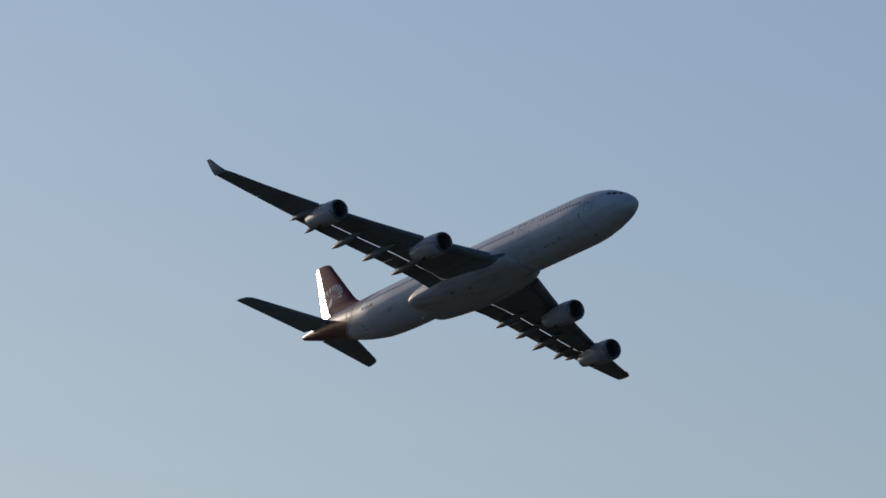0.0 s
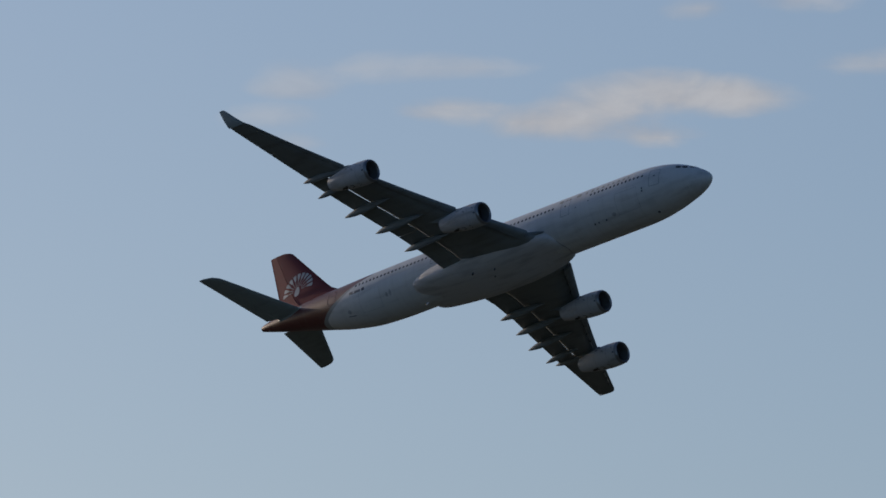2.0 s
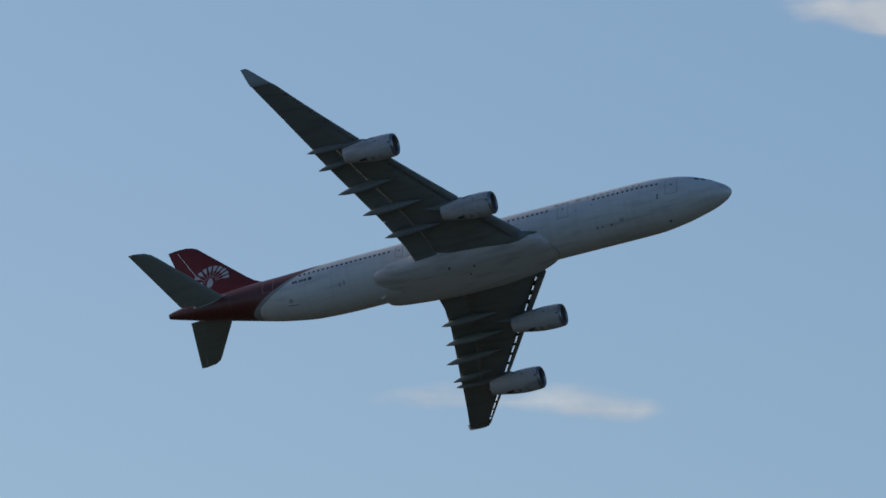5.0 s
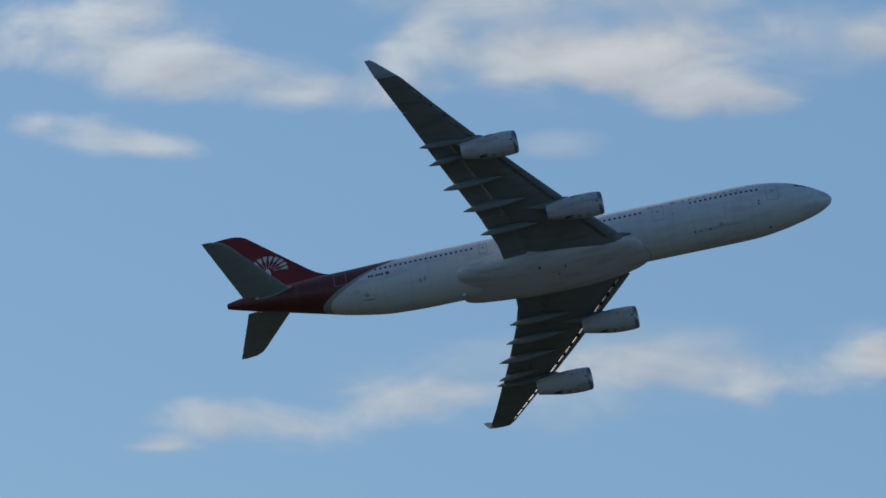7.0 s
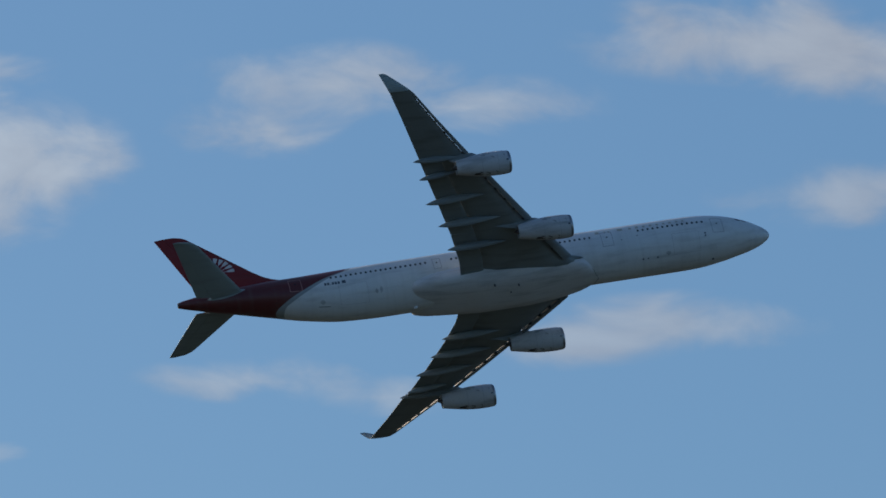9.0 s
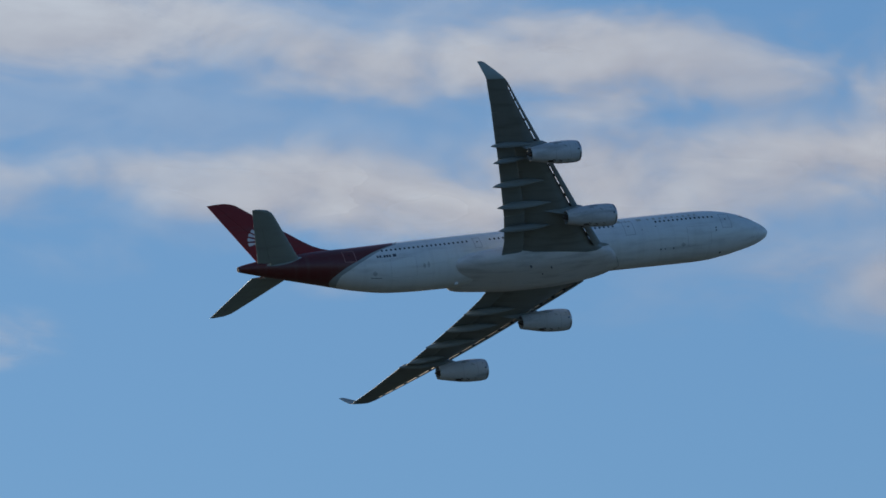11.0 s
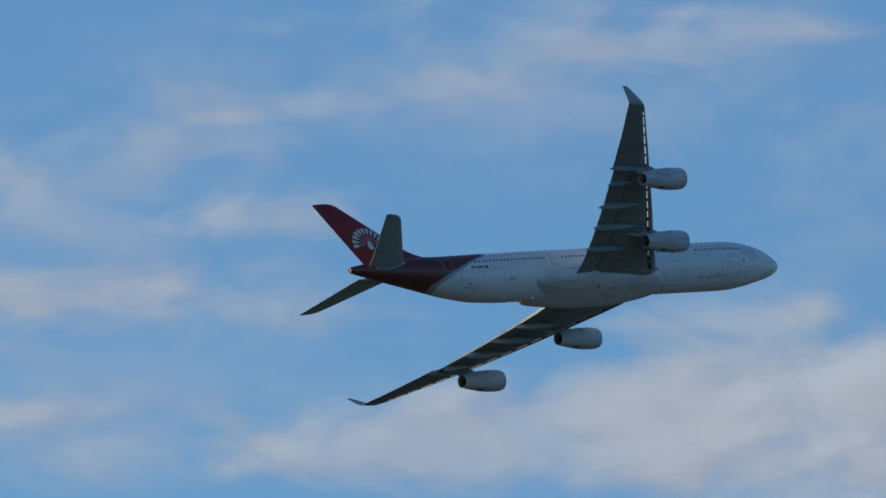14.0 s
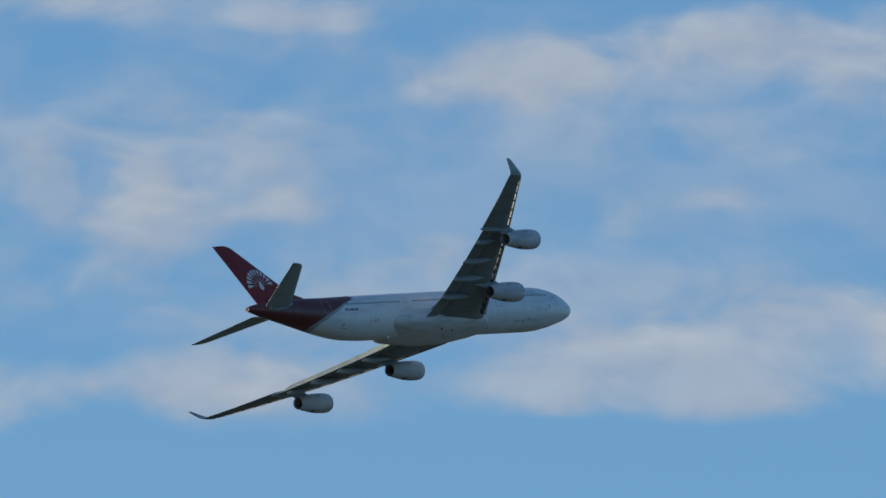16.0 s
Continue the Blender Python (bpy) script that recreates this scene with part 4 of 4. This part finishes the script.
cloud(50.66, 11.82, [(0.00, 0.00, 0.49, 0.11)], 0.40, 0.64, VEIL)
cloud(51.81, 12.08, [(-0.31, -0.09, 0.68, 0.11), (0.39, -0.00, 0.62, 0.09), (-0.08, 0.10, 0.49, 0.06)], 0.43, 0.50, VEIL)
cloud(51.49, 10.56, [(0.00, 0.00, 0.43, 0.13)], 0.40, 0.64, VEIL)
cloud(51.44, 10.06, [(0.29, -0.20, 1.11, 0.28), (-1.00, -0.13, 0.68, 0.28), (-0.30, -0.01, 0.68, 0.28), (0.40, 0.11, 0.68, 0.28), (0.89, 0.16, 0.74, 0.25), (1.42, 0.21, 0.62, 0.22), (-1.70, -0.14, 0.56, 0.22)], 0.66, 0.58, BANK)
cloud(52.34, 10.63, [(0.00, 0.00, 0.31, 0.11)], 0.55, 0.58, PUFF)
cloud(53.41, 11.77, [(0.00, 0.00, 0.74, 0.13)], 0.40, 0.64, VEIL)
cloud(53.45, 9.83, [(0.02, -0.04, 0.62, 0.19), (0.60, 0.05, 0.56, 0.19), (-0.62, -0.01, 0.49, 0.19)], 0.57, 0.58, BANK)
cloud(53.77, 10.08, [(0.00, 0.00, 0.37, 0.11)], 0.35, 0.64, WISP)
cloud(54.60, 11.86, [(0.00, 0.00, 0.56, 0.16)], 0.50, 0.64, VEIL)
cloud(54.90, 10.93, [(0.00, 0.00, 0.37, 0.22)], 0.40, 0.64, VEIL)
cloud(55.26, 9.91, [(0.07, 0.03, 0.56, 0.16), (-0.07, -0.03, 0.49, 0.18)], 0.55, 0.58, PUFF)
cloud(55.63, 11.79, [(0.00, 0.00, 0.68, 0.09)], 0.40, 0.64, VEIL)
cloud(55.69, 10.81, [(0.00, 0.00, 0.37, 0.13)], 0.45, 0.64, WISP)
cloud(56.46, 10.55, [(0.00, 0.00, 0.25, 0.13)], 0.45, 0.64, WISP)
cloud(56.91, 11.50, [(-0.15, -0.04, 0.56, 0.19), (0.15, 0.04, 0.37, 0.16)], 0.50, 0.64, VEIL)
cloud(57.38, 10.75, [(0.00, 0.00, 0.25, 0.19)], 0.45, 0.64, WISP)
cloud(57.94, 10.84, [(0.00, 0.00, 0.25, 0.10)], 0.45, 0.64, WISP)
cloud(57.83, 10.00, [(0.35, 0.08, 0.68, 0.28), (-0.35, 0.02, 0.68, 0.24), (0.88, 0.17, 0.49, 0.25), (-0.99, -0.09, 0.68, 0.18), (0.12, -0.18, 0.80, 0.14)], 0.61, 0.58, BANK)
cloud(58.28, 11.57, [(0.02, 0.00, 0.62, 0.25), (0.43, -0.06, 0.37, 0.31), (-0.45, 0.06, 0.49, 0.19)], 0.60, 0.58, BANK)
cloud(59.19, 11.51, [(0.00, 0.00, 0.49, 0.28)], 0.60, 0.58, BANK)
cloud(59.25, 10.11, [(0.00, 0.00, 0.56, 0.25)], 0.60, 0.58, BANK)
cloud(38.74, 11.96, [(-1.02, 0.07, 1.75, 0.76), (1.02, -0.07, 1.75, 0.76)], 0.24, 0.64, VEIL)
cloud(43.56, 11.71, [(-1.17, -0.07, 1.75, 0.87), (1.17, 0.07, 1.75, 0.87)], 0.16, 0.64, VEIL)
cloud(49.23, 11.39, [(-1.31, -0.29, 1.75, 0.87), (1.31, 0.29, 1.75, 0.70)], 0.14, 0.64, VEIL)
cloud(52.46, 11.52, [(-1.17, 0.44, 1.75, 0.64), (1.17, -0.44, 1.75, 0.87)], 0.24, 0.64, VEIL)
cloud(56.74, 10.84, [(-1.09, 0.00, 1.75, 0.76), (1.09, 0.00, 1.75, 0.87)], 0.25, 0.64, VEIL)
cloud(49.08, 10.19, [(0.00, 0.00, 2.04, 0.47)], 0.22, 0.64, VEIL)
cloud(38.43, 12.13, [(-1.30, 0.36, 1.22, 0.35), (0.45, 0.45, 1.17, 0.32), (1.76, 0.34, 1.02, 0.38), (-1.74, -0.34, 0.82, 0.35), (-0.78, -0.34, 0.73, 0.29), (1.61, -0.48, 1.02, 0.23)], 0.45, 0.50, VEIL)
cloud(36.91, 10.78, [(0.34, 0.12, 0.96, 0.20), (-0.34, -0.12, 0.73, 0.17)], 0.41, 0.64, VEIL)
cloud(46.39, 11.36, [(0.20, 0.37, 0.96, 0.38), (1.14, 0.02, 0.96, 0.26), (-0.82, 0.08, 0.64, 0.38), (-0.52, -0.47, 0.87, 0.32)], 0.45, 0.50, VEIL)
cloud(48.56, 11.81, [(-1.62, 0.62, 1.60, 0.29), (0.85, 0.62, 0.64, 0.23), (0.79, -0.17, 0.64, 0.32), (-0.02, -1.07, 0.93, 0.20)], 0.33, 0.50, VEIL)
cloud(52.11, 10.18, [(-0.09, 0.40, 0.76, 0.29), (0.38, -0.10, 1.25, 0.35), (-0.29, -0.30, 0.58, 0.26)], 0.45, 0.50, VEIL)
cloud(55.33, 10.83, [(0.04, 1.03, 1.22, 0.29), (-0.37, -0.05, 0.67, 0.32), (0.33, -0.98, 0.82, 0.23)], 0.41, 0.50, VEIL)
cloud(41.81, 11.66, [(-1.95, 0.03, 0.73, 0.29), (-0.93, -0.05, 1.02, 0.32), (0.23, 0.18, 1.17, 0.44), (1.54, 0.33, 1.02, 0.64), (1.11, -0.49, 1.02, 0.26)], 0.49, 0.50, VEIL)
cloud(40.86, 12.40, [(0.00, 0.00, 1.31, 0.20)], 0.41, 0.64, VEIL)
cloud(56.46, 10.90, [(0.02, -0.61, 2.33, 0.32), (1.23, 0.52, 1.46, 0.44), (-1.25, 0.09, 1.02, 0.35)], 0.37, 0.50, VEIL)
cloud(50.98, 10.14, [(0.73, -0.01, 1.31, 0.38), (1.46, 0.19, 0.58, 0.29), (-2.19, -0.18, 0.87, 0.29)], 0.49, 0.50, VEIL)
cloud(48.90, 10.97, [(-0.29, 0.29, 0.87, 0.32), (0.29, -0.29, 1.02, 0.23)], 0.41, 0.64, VEIL)
cloud(52.60, 9.62, [(-0.50, 0.05, 0.70, 0.20), (0.40, 0.00, 0.80, 0.22), (1.10, 0.10, 0.50, 0.15)], 0.60, 0.58, BANK)
cloud(24.17, 11.75, [(0.00, -0.10, 0.50, 0.17), (0.58, -0.04, 0.47, 0.16), (-0.58, 0.17, 0.70, 0.13)], 0.52, 0.60, BANK)


# ---- flight ----
def motions():
    walk(airliner, [(t, pose(x, y, z, rx, ry, rz)) for t, x, y, z, rx, ry, rz in FLIGHT_ROWS])
    # the rudder turns about its slanted hinge
    foot, head = (Vector((fin_at(z)[0] - 0.70 * fin_at(z)[1], 0, z)) for z in (4.6, 10.35))
    walk(rudder, [(t, Matrix.Translation(foot) @ Matrix.Rotation(radians(-a), 4, head - foot) @ Matrix.Translation(-foot)) for t, a in RUDDER_ROWS])


motions()
